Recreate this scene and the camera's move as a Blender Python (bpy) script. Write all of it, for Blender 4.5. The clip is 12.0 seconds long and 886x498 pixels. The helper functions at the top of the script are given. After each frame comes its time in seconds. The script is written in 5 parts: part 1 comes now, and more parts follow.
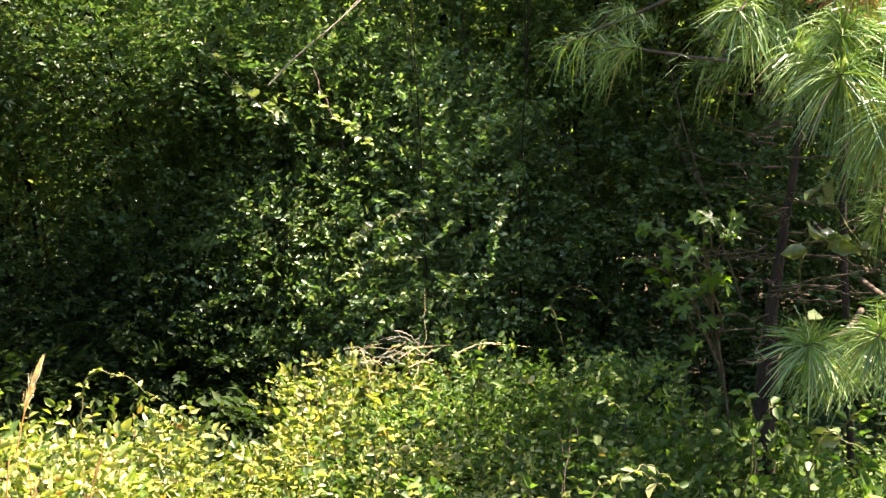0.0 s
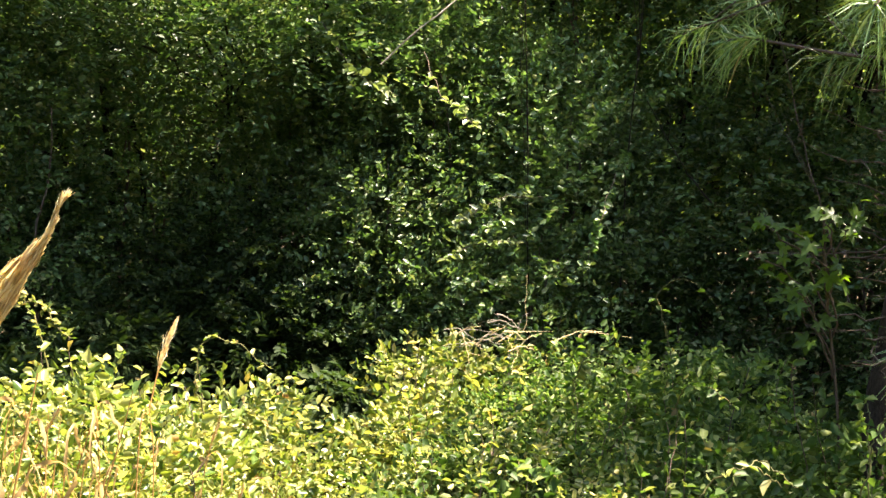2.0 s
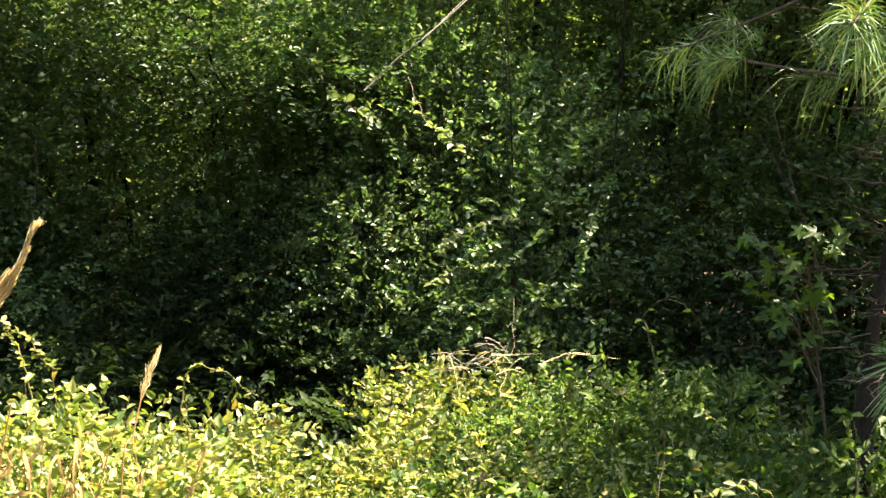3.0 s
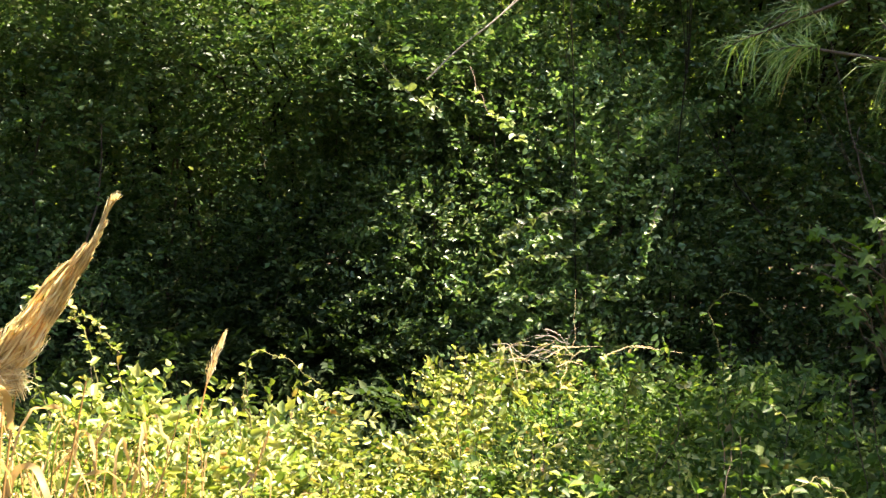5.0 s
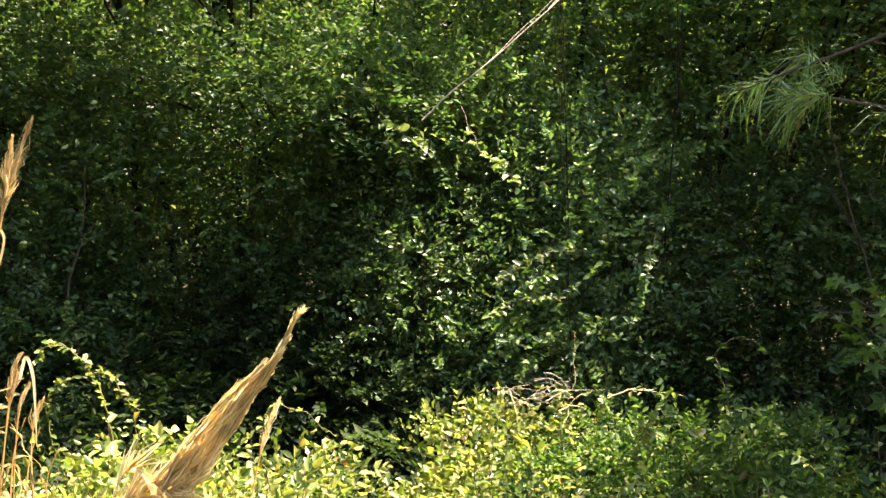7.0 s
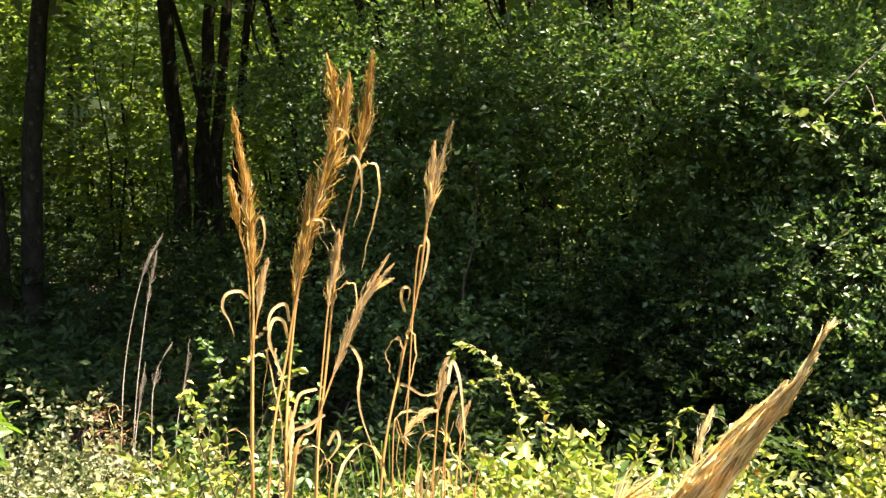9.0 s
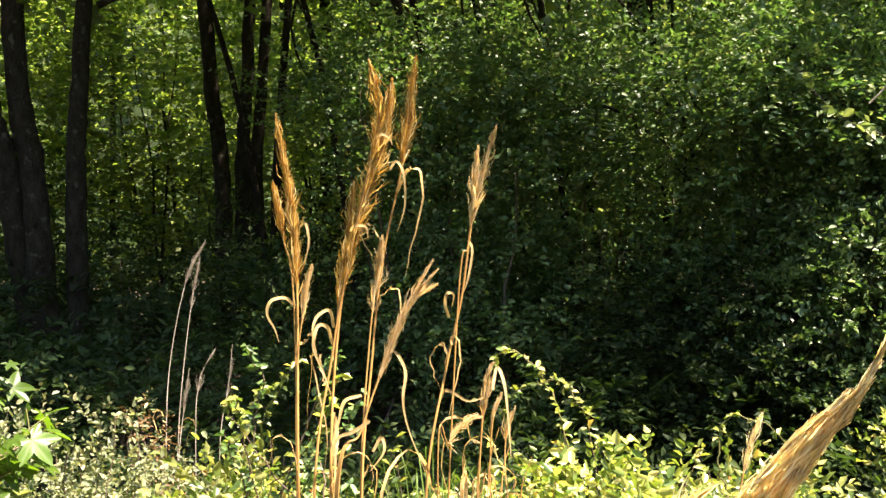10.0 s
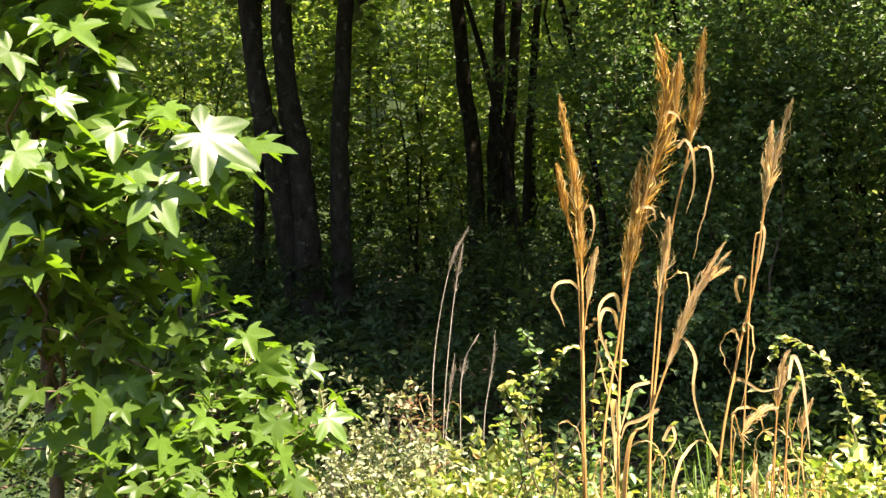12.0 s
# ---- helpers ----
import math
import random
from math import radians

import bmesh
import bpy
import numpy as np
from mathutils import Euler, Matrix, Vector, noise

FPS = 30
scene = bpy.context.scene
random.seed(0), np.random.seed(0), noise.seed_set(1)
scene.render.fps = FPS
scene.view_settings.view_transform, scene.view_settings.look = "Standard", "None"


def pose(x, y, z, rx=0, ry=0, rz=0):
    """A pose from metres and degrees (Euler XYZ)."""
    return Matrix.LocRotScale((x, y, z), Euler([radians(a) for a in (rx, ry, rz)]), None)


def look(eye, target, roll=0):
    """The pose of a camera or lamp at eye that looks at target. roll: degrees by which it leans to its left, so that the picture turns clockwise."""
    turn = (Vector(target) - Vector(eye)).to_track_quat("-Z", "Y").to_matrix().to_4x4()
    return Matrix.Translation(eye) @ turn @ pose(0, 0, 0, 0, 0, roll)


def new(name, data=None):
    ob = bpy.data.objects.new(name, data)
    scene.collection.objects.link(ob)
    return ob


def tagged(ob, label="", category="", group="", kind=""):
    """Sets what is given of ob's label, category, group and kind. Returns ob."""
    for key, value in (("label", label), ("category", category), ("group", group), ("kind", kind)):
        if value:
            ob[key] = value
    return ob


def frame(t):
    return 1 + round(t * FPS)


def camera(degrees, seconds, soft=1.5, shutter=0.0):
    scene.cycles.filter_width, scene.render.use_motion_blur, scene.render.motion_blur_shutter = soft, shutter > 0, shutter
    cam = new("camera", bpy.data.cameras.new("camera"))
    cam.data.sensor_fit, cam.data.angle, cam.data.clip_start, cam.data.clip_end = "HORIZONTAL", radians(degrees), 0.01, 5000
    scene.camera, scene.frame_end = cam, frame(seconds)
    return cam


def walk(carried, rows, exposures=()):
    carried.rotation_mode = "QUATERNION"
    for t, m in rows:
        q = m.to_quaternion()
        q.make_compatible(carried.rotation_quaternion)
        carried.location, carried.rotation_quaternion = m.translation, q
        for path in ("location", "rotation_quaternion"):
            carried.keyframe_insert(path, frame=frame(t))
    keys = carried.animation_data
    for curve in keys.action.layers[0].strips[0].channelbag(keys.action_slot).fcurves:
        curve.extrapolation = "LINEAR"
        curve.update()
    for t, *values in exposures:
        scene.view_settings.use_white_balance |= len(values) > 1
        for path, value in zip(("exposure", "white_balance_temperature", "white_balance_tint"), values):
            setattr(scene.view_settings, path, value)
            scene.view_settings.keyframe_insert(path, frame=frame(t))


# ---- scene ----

# ---- camera and walk: seconds, x, y, z, pitch, roll, yaw ----
cam = camera(43.5, 12.0, soft=1.5)
ROWS = [
    (0, 0.000, 0.000, 1.500, -3.00, 0.00, 0.00),
    (0.5, -0.027, 0.001, 1.494, -2.97, -0.81, 1.59),
    (1, -0.072, -0.023, 1.493, -2.81, -1.54, 4.81),
    (1.5, -0.079, -0.016, 1.488, -3.45, -1.82, 5.60),
    (2, -0.081, -0.015, 1.488, -3.83, -2.46, 4.61),
    (2.5, -0.070, -0.012, 1.488, -3.31, -1.68, 3.76),
    (3, -0.067, -0.015, 1.487, -2.54, -1.54, 4.00),
    (3.2, -0.069, -0.015, 1.484, -1.99, -1.53, 4.21),
    (5, -0.093, 0.015, 1.473, -3.01, -2.04, 6.91),
    (5.5, -0.102, 0.017, 1.478, -2.66, -1.62, 6.74),
    (6, -0.121, 0.008, 1.484, -3.25, -2.31, 7.34),
    (6.5, -0.186, 0.032, 1.507, -3.16, -2.25, 4.83),
    (6.7, -0.235, 0.022, 1.526, -2.00, -1.87, 3.66),
    (8.3, -0.382, 0.116, 1.543, -1.33, -1.19, 19.02),
    (8.5, -0.395, 0.116, 1.541, -1.47, -0.70, 20.78),
    (9, -0.416, 0.124, 1.534, -1.97, 0.15, 23.58),
    (9.5, -0.424, 0.134, 1.531, -2.04, 0.36, 24.68),
    (10, -0.428, 0.129, 1.536, -1.75, 0.60, 25.58),
    (10.5, -0.446, 0.125, 1.534, -1.55, 0.67, 27.79),
    (11, -0.472, 0.120, 1.532, -1.53, 0.97, 31.79),
    (11.5, -0.493, 0.118, 1.532, -1.39, 0.91, 35.28),
    (12, -0.511, 0.125, 1.526, -2.14, 1.32, 38.11),
]
walk(cam, [(t, pose(x, y, z, 90 + p, r, w)) for t, x, y, z, p, r, w in ROWS], exposures=((0, 2.8, 6750, 24), (12, 2.8, 6750, 24)))

# ---- daylight: high midday sun from the right, blue sky ----
SUN_AZ, SUN_EL = 84.0, 66.0          # degrees from +y towards +x, and above the horizon
world = bpy.data.worlds.new("daylight")
scene.world = world
world.use_nodes = True
wn = world.node_tree
sky = wn.nodes.new("ShaderNodeTexSky")
sky.sky_type, sky.sun_disc = "NISHITA", False
sky.sun_elevation, sky.sun_rotation = radians(SUN_EL), radians(SUN_AZ)
wn.links.new(sky.outputs[0], wn.nodes["Background"].inputs[0])
wn.nodes["Background"].inputs[1].default_value = 0.104
sun = new("sun", bpy.data.lights.new("sun", "SUN"))
sun.data.energy, sun.data.angle, sun.data.color = 5.0, radians(0.55), (1.0, 0.92, 0.76)
to_sun = Vector((math.sin(radians(SUN_AZ)) * math.cos(radians(SUN_EL)), math.cos(radians(SUN_AZ)) * math.cos(radians(SUN_EL)), math.sin(radians(SUN_EL))))
sun.matrix_world = look(to_sun * 60, (0, 0, 0))


# ---- materials ----
def mat_base(name):
    m = bpy.data.materials.new(name)
    m.use_nodes = True
    nt = m.node_tree
    nt.nodes.clear()
    return m, nt.nodes, nt.links


def ramp_node(nodes, stops):
    r = nodes.new("ShaderNodeValToRGB")
    els = r.color_ramp.elements
    while len(els) < len(stops):
        els.new(0.5)
    for e, (at, c) in zip(els, stops):
        e.position, e.color = at, (*c, 1)
    return r


def leaf_mat(name, stops, through_col, rough=0.42, amount=0.38, vary=0.25, spec=0.5):
    """A leaf: each one its own tone, each plant slightly its own, light shining through."""
    m, nodes, links = mat_base(name)
    geo = nodes.new("ShaderNodeNewGeometry")
    ramp = ramp_node(nodes, stops)
    links.new(geo.outputs["Random Per Island"], ramp.inputs[0])
    info = nodes.new("ShaderNodeObjectInfo")
    rng = nodes.new("ShaderNodeMapRange")
    rng.inputs[3].default_value, rng.inputs[4].default_value = 1 - vary, 1 + vary
    links.new(info.outputs["Random"], rng.inputs[0])
    tex = nodes.new("ShaderNodeTexCoord")
    mottle = nodes.new("ShaderNodeTexNoise")
    mottle.inputs["Scale"].default_value, mottle.inputs["Detail"].default_value = 55.0, 3.0
    links.new(tex.outputs["Object"], mottle.inputs["Vector"])
    rng2 = nodes.new("ShaderNodeMapRange")
    rng2.inputs[1].default_value, rng2.inputs[2].default_value = 0.3, 0.7
    rng2.inputs[3].default_value, rng2.inputs[4].default_value = 0.75, 1.2
    links.new(mottle.outputs[0], rng2.inputs[0])
    mul = nodes.new("ShaderNodeMath")
    mul.operation = "MULTIPLY"
    links.new(rng.outputs[0], mul.inputs[0])
    links.new(rng2.outputs[0], mul.inputs[1])
    hsv = nodes.new("ShaderNodeHueSaturation")
    links.new(ramp.outputs[0], hsv.inputs["Color"])
    links.new(mul.outputs[0], hsv.inputs["Value"])
    bsdf = nodes.new("ShaderNodeBsdfPrincipled")
    bsdf.inputs["Roughness"].default_value = rough
    bsdf.inputs["Specular IOR Level"].default_value = spec
    links.new(hsv.outputs[0], bsdf.inputs["Base Color"])
    trans = nodes.new("ShaderNodeBsdfTranslucent")
    tint = nodes.new("ShaderNodeMix")
    tint.data_type, tint.blend_type = "RGBA", "MULTIPLY"
    tint.inputs["Factor"].default_value = 1.0
    links.new(hsv.outputs[0], tint.inputs["A"])
    tint.inputs["B"].default_value = (*through_col, 1)
    links.new(tint.outputs["Result"], trans.inputs["Color"])
    mix = nodes.new("ShaderNodeMixShader")
    mix.inputs[0].default_value = amount
    links.new(bsdf.outputs[0], mix.inputs[1])
    links.new(trans.outputs[0], mix.inputs[2])
    out = nodes.new("ShaderNodeOutputMaterial")
    links.new(mix.outputs[0], out.inputs[0])
    return m


def rough_mat(name, dark, light, scale, rough=0.85, bump=0.4, stretch=(1, 1, 1), fine=6.0, spec=0.2):
    """Bark, twigs, soil: two scales of noise, with relief."""
    m, nodes, links = mat_base(name)
    tex = nodes.new("ShaderNodeTexCoord")
    mp = nodes.new("ShaderNodeMapping")
    mp.inputs["Scale"].default_value = stretch
    links.new(tex.outputs["Object"], mp.inputs[0])
    n1, n2 = nodes.new("ShaderNodeTexNoise"), nodes.new("ShaderNodeTexNoise")
    for n, s in ((n1, scale), (n2, scale * fine)):
        n.inputs["Scale"].default_value, n.inputs["Detail"].default_value = s, 6.0
        links.new(mp.outputs[0], n.inputs["Vector"])
    add = nodes.new("ShaderNodeMix")
    add.inputs["Factor"].default_value = 0.45
    links.new(n1.outputs[0], add.inputs["A"])
    links.new(n2.outputs[0], add.inputs["B"])
    ramp = ramp_node(nodes, ((0.32, dark), (0.68, light)))
    links.new(add.outputs[0], ramp.inputs[0])
    bsdf = nodes.new("ShaderNodeBsdfPrincipled")
    bsdf.inputs["Roughness"].default_value = rough
    bsdf.inputs["Specular IOR Level"].default_value = spec
    links.new(ramp.outputs[0], bsdf.inputs["Base Color"])
    bp = nodes.new("ShaderNodeBump")
    bp.inputs["Strength"].default_value, bp.inputs["Distance"].default_value = bump, 0.02
    links.new(add.outputs[0], bp.inputs["Height"])
    links.new(bp.outputs[0], bsdf.inputs["Normal"])
    out = nodes.new("ShaderNodeOutputMaterial")
    links.new(bsdf.outputs[0], out.inputs[0])
    return m


YEL = (1.95, 2.0, 0.9)
M_THICKET = leaf_mat("thicket_leaf", ((0.0, (0.034, 0.078, 0.020)), (0.5, (0.064, 0.120, 0.032)), (0.85, (0.11, 0.170, 0.050)), (1.0, (0.20, 0.22, 0.09))), (1.7, 1.85, 0.9), 0.46, 0.34, 0.25, 0.32)
# thicket leaf lifted in colour so that the sun patch stands out
M_PRIVET = leaf_mat("lit_privet_leaf", ((0.0, (0.046, 0.098, 0.024)), (0.5, (0.088, 0.155, 0.042)), (0.85, (0.14, 0.205, 0.068)), (1.0, (0.22, 0.25, 0.10))), (1.6, 1.75, 0.9), 0.40, 0.32, 0.25, 0.42)
M_BRUSH = leaf_mat("brush_leaf", ((0.0, (0.055, 0.105, 0.016)), (0.4, (0.138, 0.180, 0.032)), (0.75, (0.275, 0.285, 0.075)), (0.95, (0.42, 0.39, 0.16)), (0.985, (0.40, 0.33, 0.10)), (1.0, (0.26, 0.12, 0.04))), (1.6, 1.65, 0.7), 0.38, 0.40)
# darker brush leaf: dappled shade put into the tone, besides real dark green
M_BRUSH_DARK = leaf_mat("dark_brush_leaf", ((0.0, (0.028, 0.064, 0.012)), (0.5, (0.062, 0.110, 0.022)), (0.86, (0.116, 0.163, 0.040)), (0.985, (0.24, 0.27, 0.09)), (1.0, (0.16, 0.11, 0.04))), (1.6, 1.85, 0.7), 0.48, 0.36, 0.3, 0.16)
M_BRUSH_GREY = leaf_mat("grey_brush_leaf", ((0.0, (0.085, 0.115, 0.040)), (0.6, (0.155, 0.18, 0.070)), (1.0, (0.29, 0.28, 0.13))), (1.5, 1.5, 0.9), 0.55, 0.30)
# undergrowth leaf, darkened so its colour carries the hollow's deep shade
M_UNDER = leaf_mat("shade_darkened_leaf", ((0.0, (0.015, 0.031, 0.008)), (0.6, (0.026, 0.050, 0.013)), (1.0, (0.046, 0.064, 0.018))), (1.7, 1.8, 0.8), 0.65, 0.32, 0.25, 0.15)
M_CANOPY = leaf_mat("canopy_leaf", ((0.0, (0.045, 0.080, 0.018)), (0.5, (0.072, 0.118, 0.026)), (1.0, (0.115, 0.15, 0.035))), YEL, 0.42, 0.45)
# canopy leaf made lighter, its colour standing in for sun between the trunks
M_GLADE = leaf_mat("lit_understorey_leaf", ((0.0, (0.050, 0.092, 0.018)), (0.5, (0.095, 0.150, 0.030)), (1.0, (0.19, 0.23, 0.055))), YEL, 0.45, 0.45, 0.3, 0.3)
M_GUM = leaf_mat("sweetgum_leaf", ((0.0, (0.025, 0.063, 0.008)), (0.6, (0.062, 0.114, 0.014)), (1.0, (0.140, 0.182, 0.030))), (1.95, 2.05, 0.5), 0.37, 0.45, 0.3, 0.28)
M_SMILAX = leaf_mat("greenbrier_leaf", ((0.0, (0.13, 0.19, 0.07)), (1.0, (0.22, 0.25, 0.11))), (1.5, 1.6, 0.7), 0.35, 0.3)
M_PLUME = leaf_mat("plume_fibre", ((0.0, (0.20, 0.095, 0.016)), (0.45, (0.43, 0.245, 0.046)), (0.8, (0.62, 0.43, 0.13)), (1.0, (0.84, 0.69, 0.34))), (1.25, 1.2, 0.8), 0.6, 0.45, 0.12, 0.25)
M_TAN = leaf_mat("tan_fibre", ((0.0, (0.48, 0.33, 0.14)), (0.4, (0.78, 0.63, 0.33)), (0.8, (0.88, 0.78, 0.50)), (1.0, (0.92, 0.87, 0.66))), (1.2, 1.2, 0.95), 0.5, 0.6, 0.12, 0.3)
M_PALE = leaf_mat("pale_straw", ((0.0, (0.42, 0.30, 0.12)), (0.5, (0.60, 0.46, 0.22)), (1.0, (0.78, 0.67, 0.42))), (1.25, 1.15, 0.85), 0.55, 0.58, 0.15, 0.3)
M_BLADE = leaf_mat("dry_blade", ((0.0, (0.22, 0.125, 0.04)), (0.5, (0.40, 0.27, 0.10)), (1.0, (0.62, 0.48, 0.24))), (1.2, 1.1, 0.8), 0.55, 0.45, 0.25, 0.3)
M_STRAW = rough_mat("straw_stem", (0.20, 0.10, 0.024), (0.43, 0.26, 0.078), 30.0, 0.5, 0.1, (1, 1, 0.15))
M_PALESTEM = rough_mat("pale_stem", (0.46, 0.32, 0.13), (0.80, 0.64, 0.35), 60.0, 0.5, 0.1, (1, 1, 0.15))
M_WEATHERED = leaf_mat("weathered_fibre", ((0.0, (0.16, 0.13, 0.09)), (1.0, (0.40, 0.35, 0.26))), (1.1, 1.1, 0.9), 0.6, 0.4, 0.1, 0.2)
M_GREYSTEM = rough_mat("weathered_stem", (0.17, 0.14, 0.10), (0.40, 0.35, 0.26), 40.0, 0.7, 0.1, (1, 1, 0.2))
M_NEEDLE = leaf_mat("pine_needle", ((0.0, (0.080, 0.165, 0.034)), (0.6, (0.17, 0.275, 0.072)), (0.95, (0.34, 0.40, 0.16)), (1.0, (0.32, 0.22, 0.09))), (1.5, 1.6, 0.6), 0.34, 0.20, 0.2, 0.5)
M_WITHERED = leaf_mat("withered_leaf", ((0.0, (0.08, 0.050, 0.022)), (1.0, (0.24, 0.15, 0.065))), (1.2, 1.0, 0.6), 0.6, 0.25, 0.1, 0.2)
M_DEADNEEDLE = leaf_mat("dead_needle", ((0.0, (0.20, 0.085, 0.025)), (1.0, (0.36, 0.17, 0.05))), (1.2, 1.0, 0.6), 0.6, 0.25, 0.1, 0.2)
M_BARK = rough_mat("dark_bark", (0.006, 0.005, 0.003), (0.036, 0.031, 0.020), 22.0, 0.95, 1.0, (1, 1, 0.45), 5.0, 0.04)


def add_lichen(m, colour, scale, start):
    """Pale uneven lichen spots on a bark."""
    nodes, links = m.node_tree.nodes, m.node_tree.links
    bsdf = next(n for n in nodes if n.type == "BSDF_PRINCIPLED")
    base = bsdf.inputs["Base Color"].links[0].from_socket
    tex = nodes.new("ShaderNodeTexCoord")
    spots = nodes.new("ShaderNodeTexNoise")
    spots.inputs["Scale"].default_value, spots.inputs["Detail"].default_value = scale, 5.0
    links.new(tex.outputs["Object"], spots.inputs["Vector"])
    mask = ramp_node(nodes, ((start, (0, 0, 0)), (start + 0.07, (1, 1, 1))))
    links.new(spots.outputs[0], mask.inputs[0])
    mix = nodes.new("ShaderNodeMix")
    mix.data_type = "RGBA"
    links.new(mask.outputs[0], mix.inputs["Factor"])
    links.new(base, mix.inputs["A"])
    mix.inputs["B"].default_value = (*colour, 1)
    links.new(mix.outputs["Result"], bsdf.inputs["Base Color"])


add_lichen(M_BARK, (0.054, 0.055, 0.036), 15.0, 0.61)
M_PINEBARK = rough_mat("pine_bark", (0.012, 0.009, 0.007), (0.060, 0.044, 0.032), 24.0, 0.9, 0.8, (1, 1, 0.4))
M_TWIG = rough_mat("twig", (0.045, 0.032, 0.022), (0.15, 0.11, 0.075), 30.0, 0.8, 0.3)
M_DEADWOOD = rough_mat("dead_wood", (0.20, 0.17, 0.13), (0.46, 0.41, 0.33), 25.0, 0.8, 0.3, (1, 1, 0.3))
M_GROUND = rough_mat("leaf_litter", (0.020, 0.016, 0.010), (0.085, 0.060, 0.034), 5.0, 0.95, 0.8, (1, 1, 1), 9.0)
M_FARWOOD = rough_mat("far_wood", (0.008, 0.016, 0.005), (0.05, 0.075, 0.02), 0.9, 0.9, 1.0, (1, 1, 1), 8.0)


# ---- building blocks ----
def unit(v):
    return v / np.maximum(np.linalg.norm(v, axis=-1, keepdims=True), 1e-9)


def mesh_of(name, verts, faces, material, smooth=False):
    """A mesh from an array of vertices and one of faces with equal corner counts."""
    me = bpy.data.meshes.new(name)
    verts, faces = np.asarray(verts, dtype=np.float32), np.asarray(faces, dtype=np.int32)
    nf, k = faces.shape
    me.vertices.add(len(verts))
    me.vertices.foreach_set("co", verts.ravel())
    me.loops.add(nf * k)
    me.loops.foreach_set("vertex_index", faces.ravel())
    me.polygons.add(nf)
    me.polygons.foreach_set("loop_start", np.arange(0, nf * k, k, dtype=np.int32))
    if smooth:
        me.polygons.foreach_set("use_smooth", np.ones(nf, dtype=bool))
    me.update(calc_edges=True)
    me.materials.append(material)
    return me


def part(name, me, parent, label=""):
    """One mesh object under a thing or a part."""
    ob = new(name, me)
    ob.parent = parent
    return tagged(ob, label)


def thing(name, x, y, z, label, category, group="", kind=""):
    ob = new(name)
    ob.location = (x, y, z)
    ob.empty_display_size = 0.1
    return tagged(ob, label, category, group, kind)


def leaves(P, A, N, L, W, oval=False, fold=0.25):
    """Leaves at P along A with normal N: two folded halves each."""
    A = unit(A)
    S = unit(np.cross(N, A))
    N = np.cross(A, S)
    L, W = L[:, None], W[:, None]
    up = N * W * fold
    n = len(P)
    if not oval:
        v = np.stack([P, P + A * L * 0.45 + S * W * 0.5 + up, P + A * L, P + A * L * 0.45 - S * W * 0.5 + up], 1)
        f = np.array([[0, 2, 1], [0, 3, 2]])
        k = 4
    else:
        tip = P + A * L * 0.97 - N * L * 0.12
        v = np.stack([P, P + A * L * 0.25 + S * W * 0.40 + up * 0.8, P + A * L * 0.62 + S * W * 0.42 + up, tip,
                      P + A * L * 0.62 - S * W * 0.42 + up, P + A * L * 0.25 - S * W * 0.40 + up * 0.8], 1)
        f = np.array([[0, 3, 2, 1], [0, 5, 4, 3]])
        k = 6
    faces = (f[None] + (np.arange(n) * k)[:, None, None]).reshape(-1, f.shape[1])
    return v.reshape(-1, 3), faces


def sprays(r, O, D, count, length, leaf, width, tilt=0.45, oval=False, sag=0.12):
    """Twigs with leaves in two ranks: O origins, D directions."""
    n = len(O)
    D = unit(D)
    up = np.array([0, 0, 1.0]) + r.normal(0, tilt * 0.6, (n, 3))
    S = unit(np.cross(up, D))
    U = unit(np.cross(D, S))
    t = (np.arange(count) + 0.6) / count
    side = np.where(np.arange(count) % 2, 1.0, -1.0)
    ln = length * r.uniform(0.6, 1.25, (n, 1))
    P = O[:, None] + D[:, None] * (t * ln)[:, :, None] - np.array([0, 0, 1.0]) * (sag * t * t * ln)[:, :, None]
    A = D[:, None] * 0.55 + S[:, None] * (side * 0.85)[None, :, None] + r.normal(0, 0.28, (n, count, 3))
    N = U[:, None] + r.normal(0, tilt, (n, count, 3))
    keep = r.random((n, count)) < 0.9
    P, A, N = P[keep], A[keep], N[keep]
    L = leaf * r.uniform(0.55, 1.25, len(P))
    return leaves(P, A, N, L, L * width * r.uniform(0.8, 1.2, len(P)), oval)


def tube(points, radii, sides=6):
    """A tapered tube along a line of points."""
    pts = np.asarray(points, dtype=float)
    radii = np.broadcast_to(np.asarray(radii, dtype=float), (len(pts),))
    T = unit(np.gradient(pts, axis=0))
    ref = np.where(np.abs(T[:, 2:3]) > 0.9, np.array([[1.0, 0, 0]]), np.array([[0, 0, 1.0]]))
    X = unit(np.cross(T, ref))
    for i in range(1, len(X)):
        X[i] = X[i - 1] - T[i] * (X[i - 1] @ T[i])
        X[i] /= max(np.linalg.norm(X[i]), 1e-9)
    Y = np.cross(T, X)
    a = np.arange(sides) * 2 * np.pi / sides
    v = pts[:, None] + radii[:, None, None] * (X[:, None] * np.cos(a)[None, :, None] + Y[:, None] * np.sin(a)[None, :, None])
    i, j = np.meshgrid(np.arange(len(pts) - 1), np.arange(sides), indexing="ij")
    i, j = i.ravel(), j.ravel()
    f = np.stack([i * sides + j, i * sides + (j + 1) % sides, (i + 1) * sides + (j + 1) % sides, (i + 1) * sides + j], 1)
    return v.reshape(-1, 3), f


def joined(pieces):
    vs, fs, at = [], [], 0
    for v, f in pieces:
        vs.append(v)
        fs.append(np.asarray(f) + at)
        at += len(v)
    return np.concatenate(vs), np.concatenate(fs)


